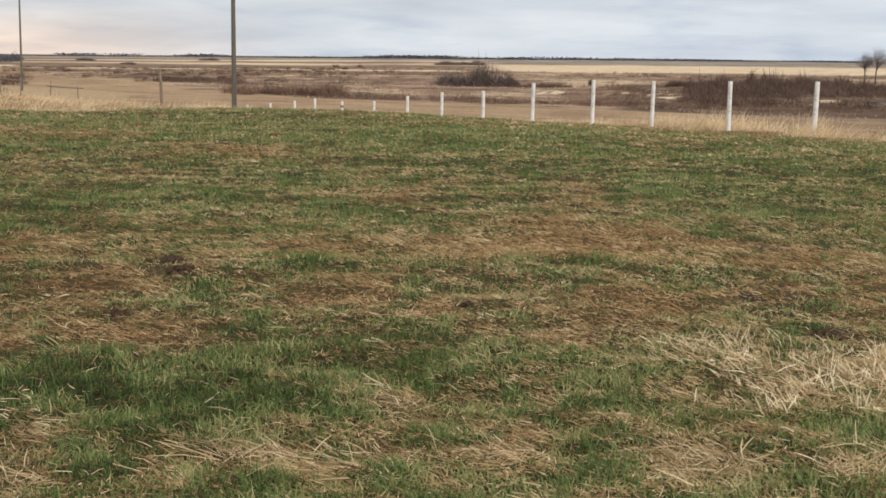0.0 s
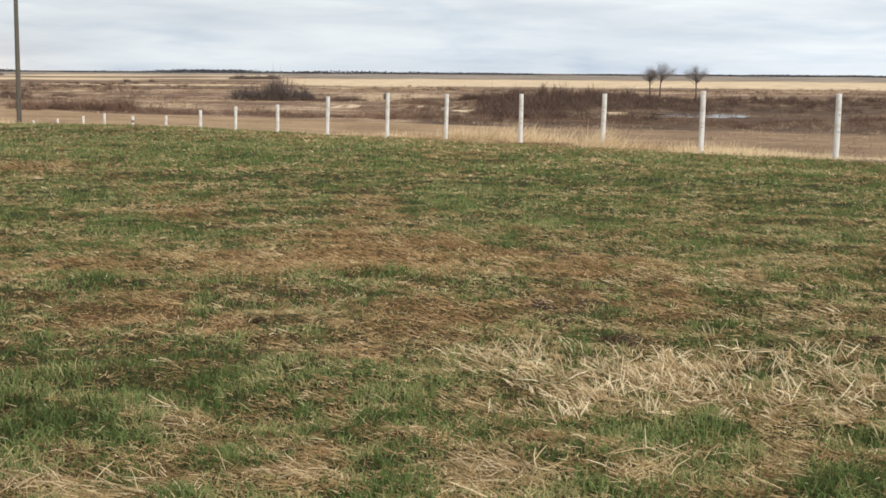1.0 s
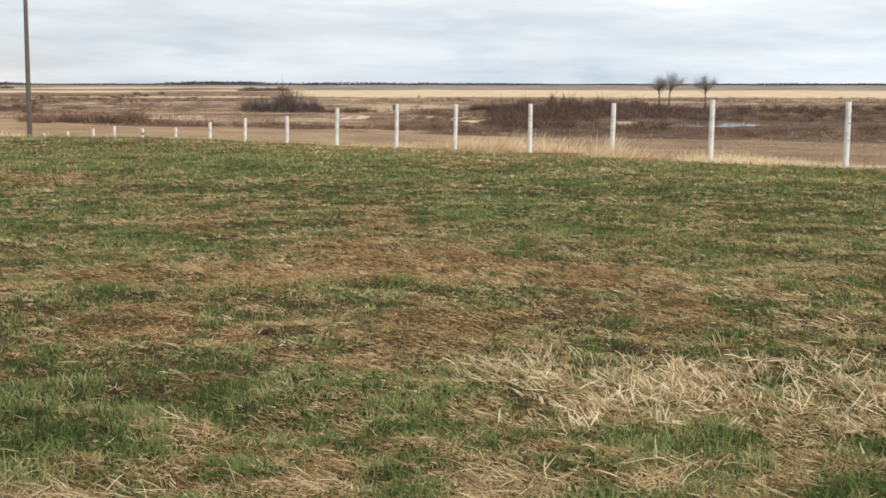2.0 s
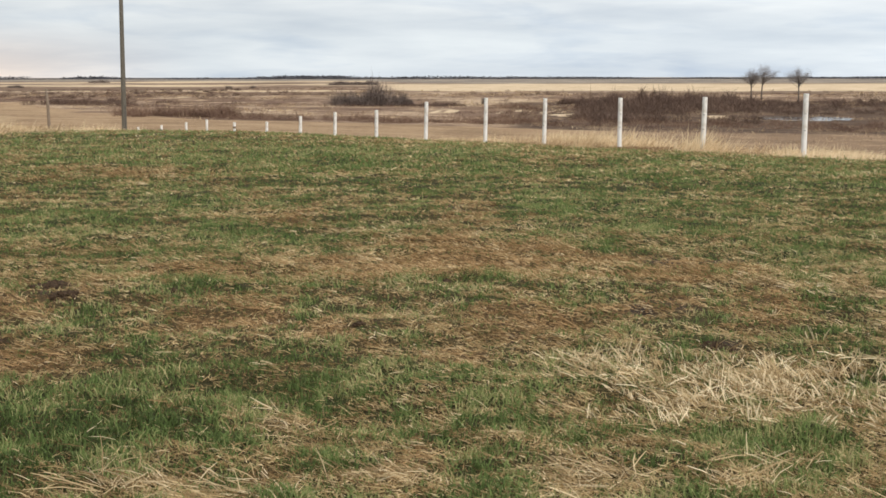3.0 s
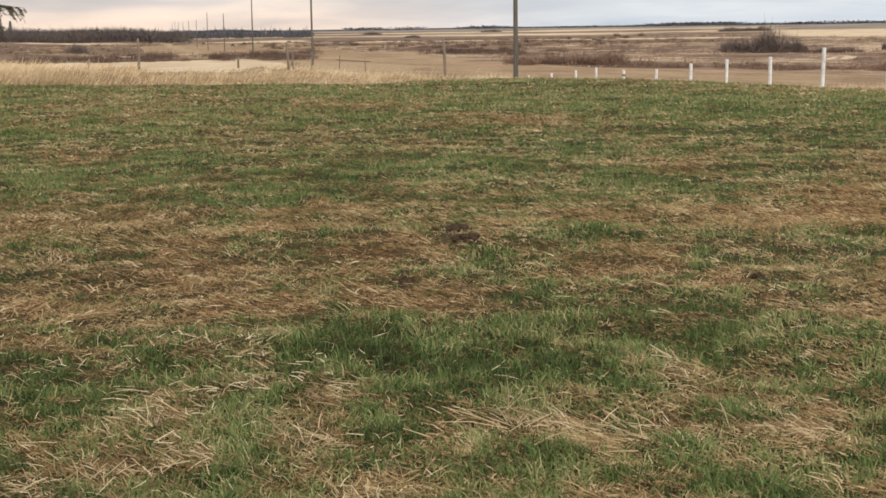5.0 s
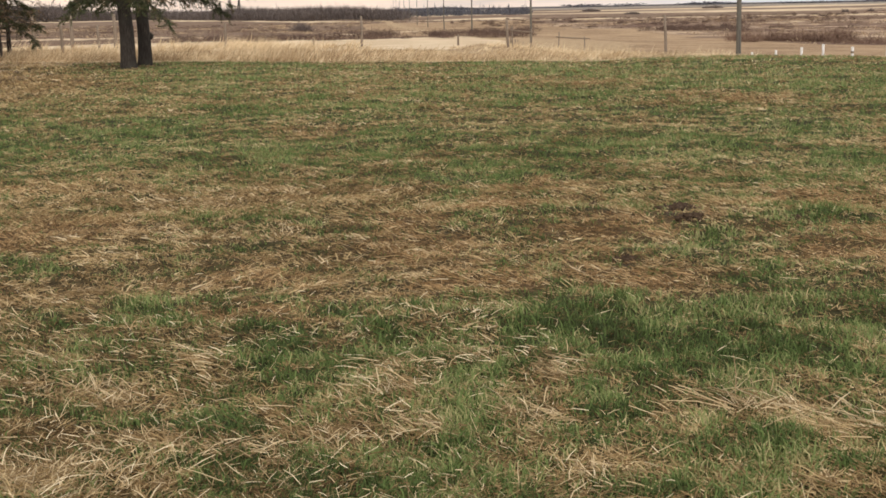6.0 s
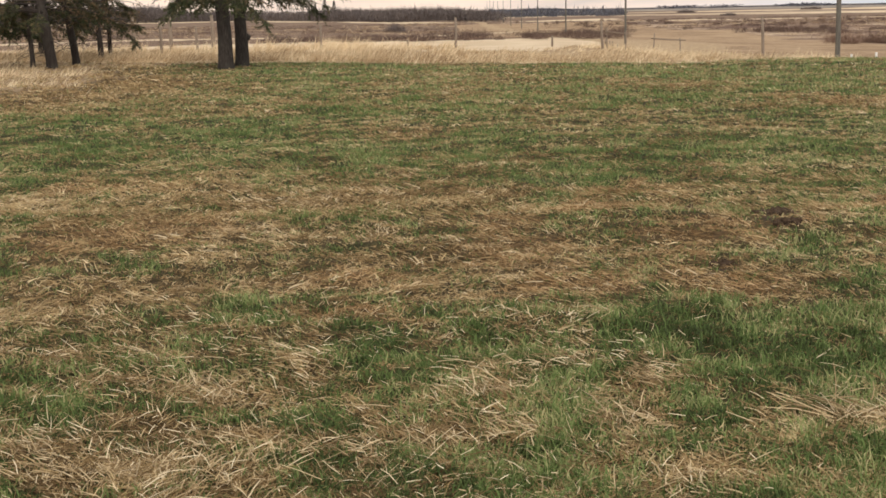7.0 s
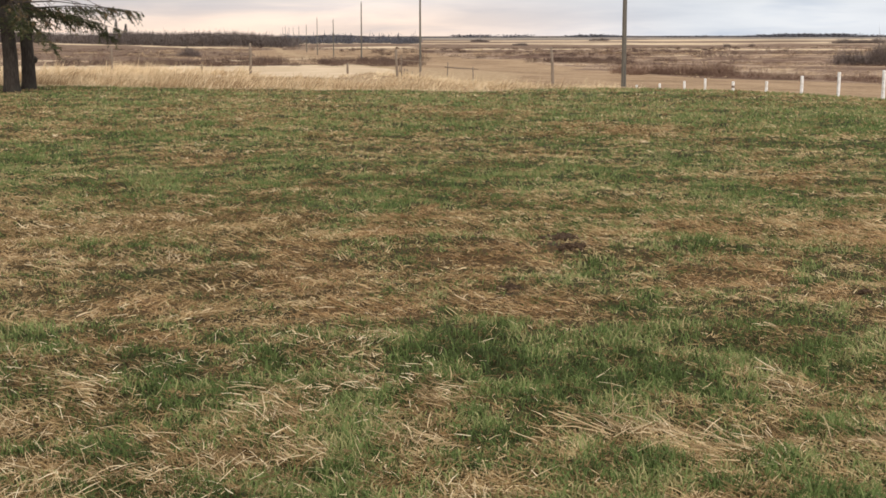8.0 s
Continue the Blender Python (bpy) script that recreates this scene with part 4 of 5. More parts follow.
def build_grass():
    rng = np.random.default_rng(7)
    # from, to, tufts, thinning, blades in a tuft, width by distance, tuft radius, length
    for near, end, count, power, each, slim, spread, big in ((4.2, 11.5, 90000, 0.1, 4, 0.0006, 0.018, 1.0), (11.0, 23, 82000, 0.3, 5, 0.00062, 0.04, 1.1), (22.5, 60, 84000, 0.5, 5, 0.0007, 0.09, 1.4)):
        x, y, far = scatter(rng, count, near, end, power)
        shares = covers(x, y)
        keep = (rng.random(len(x)) < shares[0]) & (rng.random(len(x)) > shares[6] * 0.7)
        x, y, far = x[keep], y[keep], far[keep]
        green, rust, pale, stub = yard(x, y)
        fresh = rng.random(len(x)) < np.clip(0.58 + 0.85 * (green - 0.5), 0.1, 0.82)
        wild, knot, mood = fbm(x, y, 0.3, 77, 2), smooth(fbm(x, y, 0.2 if near < 10 else 0.4, 78, 2), 0.3, 0.7), fbm(x, y, 1.3, 55, 3)
        gap = smooth(fbm(x, y, 0.13 if near < 10 else 0.35, 79, 2), 0.25, 0.5)
        fresh_on = rng.random(len(x)) < 0.35 + 0.65 * gap
        way = flow(x, y, rng, 0.8)
        light = rng.random(len(x)) ** 2.2
        lie = np.degrees(np.arctan2(-x, y))
        west, east = smooth(lie, 8, 15) * (1 - smooth(far, 7, 8.5)), 1 - smooth(lie, -2, 8)
        rows = np.repeat(np.flatnonzero(fresh & fresh_on), each)
        n = len(rows)
        bx, by = x[rows] + rng.normal(0, spread, n), y[rows] + rng.normal(0, spread, n)
        h = rng.uniform(0.022, 0.072, n) * (0.5 + 0.9 * wild[rows]) * big * (0.6 + 0.8 * green[rows])
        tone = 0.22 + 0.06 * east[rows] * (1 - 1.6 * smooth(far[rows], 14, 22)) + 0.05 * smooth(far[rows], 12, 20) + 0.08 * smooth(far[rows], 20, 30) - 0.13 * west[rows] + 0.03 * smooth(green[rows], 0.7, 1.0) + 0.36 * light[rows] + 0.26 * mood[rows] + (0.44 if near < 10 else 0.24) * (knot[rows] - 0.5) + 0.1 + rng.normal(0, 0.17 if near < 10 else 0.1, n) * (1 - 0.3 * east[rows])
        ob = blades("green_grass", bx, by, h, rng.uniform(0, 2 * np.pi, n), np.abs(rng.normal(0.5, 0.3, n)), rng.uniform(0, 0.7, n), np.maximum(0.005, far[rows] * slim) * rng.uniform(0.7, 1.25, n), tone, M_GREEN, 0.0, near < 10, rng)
        tagged(ob, "short fresh green grass growing through dead thatch", "grass", kind="stuff")
        dry = ~fresh
        dim = smooth(lie, 11, 16) * (1 - smooth(lie, 28, 34)) * smooth(far, 8.5, 10) * (1 - smooth(far, 15, 20))
        fleck = (rng.random(len(x)) < 0.12) * rng.uniform(0.2, 0.5, len(x))
        rusty = rng.random(len(x)) < (0.04 + 0.8 * rust) * (1 - 0.75 * smooth(far, 14, 24))
        for kind in (True, False):
            pick = np.flatnonzero(dry & (rusty == kind))
            dull = 0.34 + 0.34 * light[pick] + 0.42 * (mood[pick] - 0.5) + 0.26 * (knot[pick] - 0.5) + 0.08 * pale[pick] + fleck[pick] * (0.5 + 0.5 * (far[pick] < 12)) - 0.19 * west[pick] - 0.06 * smooth(far[pick], 20, 30) - 0.1 * dim[pick] + 0.1 * east[pick]
            wisps("rust_thatch" if kind else "dry_grass", x[pick], y[pick], each, rng.uniform(0.025, 0.085, len(pick)) * (0.7 + 0.6 * wild[pick]) * big, way[pick], np.full(len(pick), 0.9),
                  np.full(len(pick), 1.36), np.maximum(0.005, far[pick] * slim), dull + rng.normal(0, 0.08, len(pick)), M_RUST if kind else M_DRY, np.full(len(pick), spread * 1.1), 0.012, rng,
                  "rust-brown matted dead thatch on the lawn" if kind else "dead tan lawn grass lying matted", "thatch" if kind else "dry grass", False)


def build_grass_round():
    """Thinner grass underfoot and behind, where the yard goes on."""
    rng = np.random.default_rng(8)
    far, turn = 11.0 * rng.uniform(0.002, 1, 90000) ** 0.62, rng.uniform(-180, 180, 90000)
    keep = (far < 4.3) | (turn < -28.5) | (turn > 46.5)
    far, turn = far[keep], np.radians(turn[keep])
    x, y = -np.sin(turn) * far, np.cos(turn) * far
    fresh = rng.random(len(x)) < np.clip(0.44 + 0.72 * (covers(x, y)[5] - 0.5), 0.06, 0.8)
    for kind in (True, False):
        rows = np.repeat(np.flatnonzero(fresh == kind), 3)
        n = len(rows)
        bx, by = x[rows] + rng.normal(0, 0.04, n), y[rows] + rng.normal(0, 0.04, n)
        lean = np.abs(rng.normal(0.55, 0.25, n)) if kind else np.clip(rng.normal(1.2, 0.3, n), 0.1, 1.5)
        ob = blades("green_grass" if kind else "dry_grass", bx, by, rng.uniform(0.04, 0.11, n), rng.uniform(0, 6.28, n), lean, rng.uniform(0, 0.4, n),
                    np.full(n, 0.024), rng.normal(0.6, 0.2, n), M_GREEN if kind else M_DRY, 0.0, False, rng)
        tagged(ob, "short fresh green grass growing through dead thatch" if kind else "dead brown lawn grass lying matted", "grass" if kind else "dry grass", kind="stuff")


def build_straw():
    rng = np.random.default_rng(11)
    # drifts of longer stalks all over the lawn
    for near, end, count, power, each, big in ((4.2, 10, 5000, 0.1, 6, 0.75), (10, 22, 5200, 0.2, 10, 1.0), (22, 46, 5200, 0.4, 10, 1.3)):
        x, y, far = scatter(rng, count, near, end, power)
        shares = covers(x, y)
        green, rust, pale, stub = yard(x, y)
        hold = rng.random(len(x)) < shares[0] * (1 - 0.8 * shares[6]) * np.clip(0.62 - 0.85 * green + 0.3 * rust + 0.5 * pale, 0.05, 1)
        x, y, far, rust, pale = x[hold], y[hold], far[hold], rust[hold], pale[hold]
        way = flow(x, y, rng)
        bright = rng.random(len(x)) < 0.24 + 0.5 * pale - 0.16 * rust
        rusty = ~bright & (rng.random(len(x)) < 0.75 * rust)
        for pick, mat, name, label, mean in ((bright, M_STRAW, "straw", "loose wisps of pale straw on the lawn", 0.32), (rusty, M_RUST, "rust_thatch", "rust-brown swaths of flattened dead grass", 0.52),
                                             (~bright & ~rusty, M_DRY, "dry_grass", "tan swaths of flattened dead grass", 0.52)):
            k = np.flatnonzero(pick)
            n = len(k)
            wisps(name, x[k], y[k], each, rng.uniform(0.05, 0.15, n) * big, way[k], rng.uniform(0.2, 0.9, n), rng.uniform(1.22, 1.5, n), np.maximum(0.0037, far[k] * 0.0006),
                  rng.normal(mean, 0.15, n), mat, rng.uniform(0.015, 0.055, n) * big, 0.03, rng, label, "straw" if mat is M_STRAW else "dry grass", near < 10)
    # heaps of pale straw
    for turn, far, wide, deep in STRAW + STRAW_WEST:
        n = int(8 + (170 if turn < 14 else 125) * wide * deep)
        a = radians(turn)
        cx, cy = polar(turn, far)
        p, q = rng.normal(0, 0.72, n) * wide, rng.normal(0, 0.72, n) * deep
        x, y = cx + math.cos(a) * p - math.sin(a) * q, cy + math.sin(a) * p + math.cos(a) * q
        close = 1 - float(smooth(np.float64(far), 6.5, 9))
        wisps("straw", x, y, 5, rng.uniform(0.05, 0.12, n) * (1.0 if turn < 14 else 0.72) + (0.05 if turn < 14 else 0.015) * close, flow(x, y, rng, 1.1), rng.uniform(0.4, 1.5, n), rng.uniform(1.15, 1.5, n), np.maximum(0.004 if turn < 14 else 0.003, np.full(n, far) * 0.00056),
              rng.normal(0.27 + 0.06 * close - (0.0 if turn < 14 else 0.09), 0.26, n), M_STRAW, rng.uniform(0.015, 0.05, n), 0.04, rng, "flattened heap of pale dry straw on the lawn", "straw")
        if far < 6.2:
            n = max(3, n // (4 if turn < 14 else 9))
            p, q = rng.normal(0, 0.55, n) * wide, rng.normal(0, 0.55, n) * deep
            x, y = cx + math.cos(a) * p - math.sin(a) * q, cy + math.sin(a) * p + math.cos(a) * q
            wisps("straw", x, y, 6, rng.uniform(0.14, 0.28, n) * (1.0 if turn < 14 else 0.65), flow(x, y, rng, 0.5), rng.uniform(0.15, 0.7, n), rng.uniform(1.25, 1.48, n), np.full(n, 0.0042 if turn < 14 else 0.0033),
                  rng.normal(0.42, 0.2, n), M_STRAW, rng.uniform(0.02, 0.05, n), 0.05, rng, "long pale straws fanned out on the lawn", "straw")
    # standing stubble, blown to the west
    for turn, far, wide, deep in STUBBLE:
        n = int(8 + 200 * wide * deep)
        a = radians(turn)
        cx, cy = polar(turn, far)
        for lean, fan, many, low, tall in ((0.75, 1.1, n * 3 // 4, 0.04, 0.14), (1.28, 1.1, n * 3 // 4, 0.06, 0.18)):
            p, q = rng.normal(0, 0.74, many) * wide, rng.normal(0, 0.7, many) * deep
            x, y = cx + math.cos(a) * p - math.sin(a) * q, cy + math.sin(a) * p + math.cos(a) * q
            wisps("stubble", x, y, 7, rng.uniform(low, tall, many), 2.95 + rng.normal(0, 1.1, many), np.full(many, fan), np.abs(rng.normal(lean, 0.2, many)), np.full(many, 0.0056),
                  rng.normal(0.60, 0.25, many), M_STRAW, rng.uniform(0.012, 0.03, many), 0.012, rng, "pale dry stubble standing bent over by the wind", "stubble")
    # single stalks lying about the yard
    x, y, far = scatter(rng, 50000, 4.2, 9.5, 0.1)
    turn = np.degrees(np.arctan2(-x, y))
    keep = rng.random(len(x)) < (0.3 + 0.7 * smooth(fbm(x, y, 0.8, 91, 3), 0.42, 0.65)) * (0.06 + 0.62 * smooth(turn, 13, 27) * (1 - smooth(np.hypot(x, y), 6.6, 8)))
    x, y = x[keep], y[keep]
    n = len(x)
    wisps("straw", x, y, 1, 0.03 + 0.10 * rng.random(n) ** 1.6, flow(x, y, rng, 0.9), np.full(n, 0.3), np.clip(rng.normal(1.36, 0.2, n), 0.2, 1.52), np.full(n, 0.003), rng.uniform(-0.4, 0.9, n), M_STRAW, np.full(n, 0.02), 0.05, rng,
          "single pale stalks lying on the lawn", "straw")


def build_tall_grass():
    rng = np.random.default_rng(13)
    n = 34000
    x, y = rng.uniform(-66, 0, n), rng.uniform(20, 76, n)
    share = np.maximum(covers(x, y)[1], 0.45 * (1 - smooth(y, 58, 74)) * (y > 54)) * smooth(fbm(x, y, 2.6, 21, 3), 0.48, 0.62)
    keep = rng.random(n) < 0.05 + 0.8 * share
    keep &= (covers(x, y)[1] > 0.3) | ((y > 54) & (along(x, y)[1] < 21) & ((np.degrees(np.arctan2(-x, y)) < 16.5) | (np.degrees(np.arctan2(-x, y)) > 23.5)))
    u, v = 18 + 90 * rng.random(28000) ** 2.2, FENCE_OFF + np.abs(rng.normal(0, 1.7, 28000)) - 0.35
    bx, by = from_along(u, v)
    hold = rng.random(len(bx)) < covers(bx, by)[1] * (0.15 + 0.85 * smooth(fbm(bx, by, 2.5, 22, 3), 0.42, 0.62)) * (0.4 + 0.6 * smooth(u, 26, 34))
    turn = np.degrees(np.arctan2(-x, y))[keep]
    run = along(bx, by)[0][hold]
    for px, py, lo, hi, lean, trim in ((x[keep], y[keep], 0.12, 0.56, 0.8, 0.62 + 0.38 * smooth(turn, 19, 25)), (bx[hold], by[hold], 0.14, 0.60, 0.7, np.interp(run, [20, 23.5, 26, 35, 41, 47], [0.2, 0.4, 1.0, 1.0, 0.6, 0.35]))):
        each = 20
        tuft = rng.random(len(px))
        way = 0.3 + 4.5 * (fbm(px, py, 2.2, 26, 2) - 0.5) + rng.normal(0, 0.4, len(px))
        clump = smooth(0.6 * fbm(px, py, 1.6, 23, 2) + 0.4 * fbm(px, py, 4.5, 28, 2), 0.32, 0.66)
        size = (0.15 + 1.3 * clump ** 1.7) * trim * (1 - 0.45 * (1 - smooth(py, 38, 46)) * (px / py < -0.5)) * (1 + 0.2 * smooth(-px / py, 0.42, 0.50) * smooth(py, 45, 52))
        rows = np.repeat(np.arange(len(px)), each)
        n = len(rows)
        qx, qy = px[rows] + rng.normal(0, 0.16, n), py[rows] + rng.normal(0, 0.16, n)
        ob = blades("tall_dry_grass", qx, qy, rng.uniform(lo, hi, n) * size[rows], way[rows] + rng.normal(0, 0.5, n), np.abs(rng.normal(lean, 0.3, n)), rng.uniform(0, 0.5, n),
                    np.hypot(qx, qy) * 0.00048, 0.42 * tuft[rows] + 0.85 * clump[rows] + rng.normal(-0.2, 0.17, n), M_TALL, 0, False, rng)
        tagged(ob, "tall straw-coloured grass bent by the wind along a fence", "dry grass", kind="stuff")
    # thick clumps along the mown edge
    x, y = rng.uniform(-44, -9, 900), LAWN_END + 0.4 + np.abs(rng.normal(0, 3.4, 900))
    y = y + 12 * smooth(along(x, y)[1], 5, 17)
    near = (covers(x, y)[1] > 0.5) & (fbm(x, y, 4.0, 25, 2) > 0.42)
    x, y = x[near], y[near]
    rows = np.repeat(np.arange(len(x)), 46)
    n = len(rows)
    wide, tone, tall = rng.uniform(0.16, 0.45, len(x)), rng.uniform(0.1, 0.95, len(x)), rng.uniform(0.22, 0.52, len(x)) * (1 + 0.35 * smooth(-x / y, 0.42, 0.5))
    ob = blades("tall_dry_grass", x[rows] + rng.normal(0, 1, n) * wide[rows] * 1.5, y[rows] + rng.normal(0, 1, n) * wide[rows], tall[rows] * rng.uniform(0.4, 1.1, n), rng.normal(0.1, 0.8, n), np.abs(rng.normal(0.75, 0.35, n)),
                rng.uniform(0, 0.6, n), np.hypot(x, y)[rows] * 0.0005, tone[rows] + rng.normal(0, 0.16, n), M_TALL, 0, False, rng)
    tagged(ob, "thick clumps of straw-coloured grass at the lawn's edge", "dry grass", kind="stuff")
    # flattened grass between the tufts
    n = 56000
    x, y = rng.uniform(-66, 0, n), rng.uniform(20, 66, n)
    keep = rng.random(n) < covers(x, y)[1]
    x, y = x[keep], y[keep]
    n = len(x)
    ob = blades("flattened_grass", x, y, rng.uniform(0.12, 0.3, n), rng.normal(0.2, 0.8, n), np.clip(rng.normal(1.15, 0.25, n), 0.2, 1.5), rng.uniform(0, 0.2, n),
                np.hypot(x, y) * 0.0006, 0.95 * smooth(fbm(x, y, 1.5, 24, 3), 0.34, 0.68) + rng.normal(0.05, 0.18, n), M_TALL, 0, False, rng)
    tagged(ob, "flattened pale dry grass along a fence", "dry grass", kind="stuff")
    # the pale mown edge between the lawn and the tall grass
    x = rng.uniform(-62, -8, 9000)
    y = LAWN_END + 0.1 + rng.normal(0, 0.3, len(x))
    y = y + 12 * smooth(along(x, y)[1], 5, 17) - (fbm(x, y, 5, 41, 3) - 0.5) * 2.4
    hold = rng.random(len(x)) < 0.25 + 0.75 * smooth(fbm(x, y, 3.0, 27, 2), 0.3, 0.5)
    x, y = x[hold], y[hold]
    n = len(x)
    ob = blades("mown_edge", x, y, rng.uniform(0.08, 0.2, n), rng.uniform(0, 6.28, n), np.clip(rng.normal(1.2, 0.2, n), 0.4, 1.5), rng.uniform(0, 0.2, n),
                np.hypot(x, y) * 0.0005, rng.normal(0.8, 0.15, n), M_TALL, 0.01, False, rng)
    tagged(ob, "pale straw lying along the lawn's mown edge", "straw", kind="stuff")


# ---- brush ----
def brush_cloud(name, places, mat, stems, seed, label, category, kind="stuff", lean=0.55, thick=0.0001, even=0.45, dome=0.75, vary=0.09, fray=0.1):
    """Bare twigs rising from many bases: rows of x, y, half width, height."""
    rng = np.random.default_rng(seed)
    px, py, wide, tall = (np.repeat(np.asarray(c, float), stems) for c in places)
    n = len(px)
    ang, rad = rng.uniform(0, 2 * np.pi, n), np.sqrt(rng.random(n))
    bx, by = px + np.cos(ang) * rad * wide * 0.55, py + np.sin(ang) * rad * wide * 0.55
    h = tall * (1 - dome * rad ** 2) ** 0.6 * rng.uniform(even, 1.06, n)
    turn = ang + rng.normal(0, 0.8, n)
    far = np.hypot(px, py)
    tone = np.clip(rng.normal(0.45, 0.24 - 0.6 * vary, n) + np.repeat(rng.normal(0, vary, n // stems), stems), 0, 1)
    z = height(bx, by) - 0.1
    out = np.abs(rng.normal(0, lean, n)) * wide * 0.55
    foot, head = np.stack([bx, by, z], -1), np.stack([bx + np.cos(turn) * out, by + np.sin(turn) * out, z + h], -1)
    low = rng.uniform(0, 0.72, n)[:, None] ** 0.8
    root = foot + (head - foot) * low
    tip = root + (head - foot) * rng.uniform(0.12, 0.34, n)[:, None] + rng.normal(0, fray, (n, 3)) * np.minimum(h, 5)[:, None]
    side = rng.uniform(0, np.pi, n)
    s = np.stack([np.cos(side), np.sin(side), 0 * side], -1) * (far * thick * rng.uniform(0.4, 1.3, n))[:, None]
    verts = np.stack([root - s * 1.4, root + s * 1.4, tip], 1).reshape(-1, 3)
    me = mesh_from(name, verts, np.arange(n * 3).reshape(-1, 3), mat)
    set_share(me, "tone", np.repeat(tone, 3))
    return tagged(new(name, me), label, category, kind=kind)


def strewn(rng, n, turns, fars):
    t, f = np.radians(rng.uniform(*turns, n)), np.sqrt(rng.uniform(fars[0] ** 2, fars[1] ** 2, n))
    return -np.sin(t) * f, np.cos(t) * f


def build_brush():
    rng = np.random.default_rng(17)
    # low scrub all over the valley
    x, y = strewn(rng, 11000, (-28, 46), (85, 700))
    far = np.hypot(x, y)
    shares = covers(x, y)
    want = (shares[4] + smooth(far, 340, 400) * 0.35 * (1 - shares[3])) * smooth(fbm(x, y, 34, 29, 4), 0.42, 0.56)
    keep = rng.random(len(x)) < want
    x, y = x[keep], y[keep]
    brush_cloud("scrub", (x, y, rng.uniform(0.8, 3.4, len(x)), rng.uniform(0.35, 1.15, len(x))), M_SCRUB, 30, 1, "low leafless brown scrub in the valley", "scrub", thick=0.00011, fray=0.25)
    x, y = strewn(rng, 7000, (-28, 46), (110, 640))
    keep = rng.random(len(x)) < covers(x, y)[4] * smooth(fbm(x, y, 18, 33, 3), 0.5, 0.62)
    x, y = x[keep], y[keep]
    brush_cloud("dark_scrub", (x, y, rng.uniform(0.8, 3.0, len(x)), rng.uniform(0.5, 1.5, len(x))), M_TWIG, 46, 15, "low dark leafless bushes strewn over the valley", "scrub", fray=0.25)
    # pale tussocks between the scrub
    x, y = strewn(rng, 15000, (-28, 46), (100, 640))
    shares = covers(x, y)
    keep = rng.random(len(x)) < shares[4] * smooth(fbm(x, y, 26, 30, 4), 0.46, 0.6)
    x, y = x[keep], y[keep]
    brush_cloud("tussocks", (x, y, rng.uniform(1.0, 4.0, len(x)), rng.uniform(0.3, 0.8, len(x))), M_TALL, 34, 12, "pale dry tussock grass between brown scrub", "dry grass", thick=0.00016, fray=0.3)
    # thickets
    for turns, fars, count, tall, seed in (((4.4, 8.6), (180, 194), 120, (0.9, 2.0), 2), ((8.2, 12.5), (270, 310), 110, (0.6, 1.4), 3), ((-1.5, 4.6), (172, 190), 70, (0.4, 1.1), 10),
                                           ((-27, -9.5), (166, 225), 330, (0.4, 1.2), 4), ((-16.6, -9.8), (235, 335), 330, (1.0, 3.0), 5), ((-27, -16), (240, 350), 300, (0.7, 1.9), 13), ((-10, -6), (200, 300), 60, (0.6, 1.3), 14),
                                           ((-9.5, -1.5), (166, 185), 110, (0.5, 1.2), 6), ((-5.0, -0.4), (306, 318), 60, (0.4, 1.0), 12), ((16.5, 31), (215, 275), 280, (0.6, 1.4), 7),
                                           ((4, 20), (330, 620), 200, (0.5, 1.3), 8), ((-14.5, -10.5), (290, 335), 60, (1.8, 4.0), 9), ((-16.8, -9.5), (196, 222), 130, (1.0, 2.4), 11)):
        x, y = strewn(rng, count, turns, fars)
        wx, wy = polar(-18.4, 225)
        keep = (fbm(x, y, 16, 40 + seed, 3) > 0.38) & (np.hypot(x - wx, y - wy) > 27)
        x, y = x[keep], y[keep]
        brush_cloud("thicket", (x, y, rng.uniform(1.2, 3.6, len(x)), rng.uniform(*tall, len(x)) * (0.25 + 1.5 * fbm(x, y, 11, 62, 2))), M_SCRUB if seed in (2, 4, 6, 10, 14) else M_TWIG, 250, 20 + seed,
                    "dense leafless brown willow thicket", "thicket", even=0.5, vary=0.16, fray=0.24)
    # woods on the horizon
    x, y = strewn(rng, 2600, (-28, 22), (2400, 2900))
    keep = fbm(x, y, 200, 51, 3) > 0.30
    x, y = x[keep], y[keep]
    brush_cloud("distant_woods", (x, y, rng.uniform(24, 60, len(x)), rng.uniform(3.2, 3.8, len(x)) * (0.45 + 1.7 * smooth(fbm(x, y, 110, 52, 2), 0.48, 0.8)) * (1 - 0.45 * (1 - smooth(np.degrees(np.arctan2(-x, y)), -12, -4)))), M_FAR_HAZED, 36, 31, "dark line of far woods on the horizon", "woods", thick=0.0006, even=0.8, dome=0.35, fray=0.06)
    turn = rng.uniform(21.7, 50, 1700)
    far = wood_front(turn) + rng.uniform(4, 120, len(turn))
    x, y = -np.sin(np.radians(turn)) * far, np.cos(np.radians(turn)) * far
    swell = 0.75 + 0.4 * smooth(turn, 21, 25) + 0.2 * smooth(turn, 31, 33) + 0.75 * smooth(turn, 34.2, 35.6)
    brush_cloud("bare_woods", (x, y, rng.uniform(6, 16, len(x)), rng.uniform(6.7, 7.3, len(x)) * swell * (0.62 + 0.75 * fbm(x, y, 45, 61, 3))), M_WOODS, 84, 32, "belt of bare grey-brown aspen woods", "woods", thick=0.00015, even=0.88, dome=0.4, fray=0.2)
    x, y = strewn(rng, 130, (16.8, 22.2), (900, 1150))
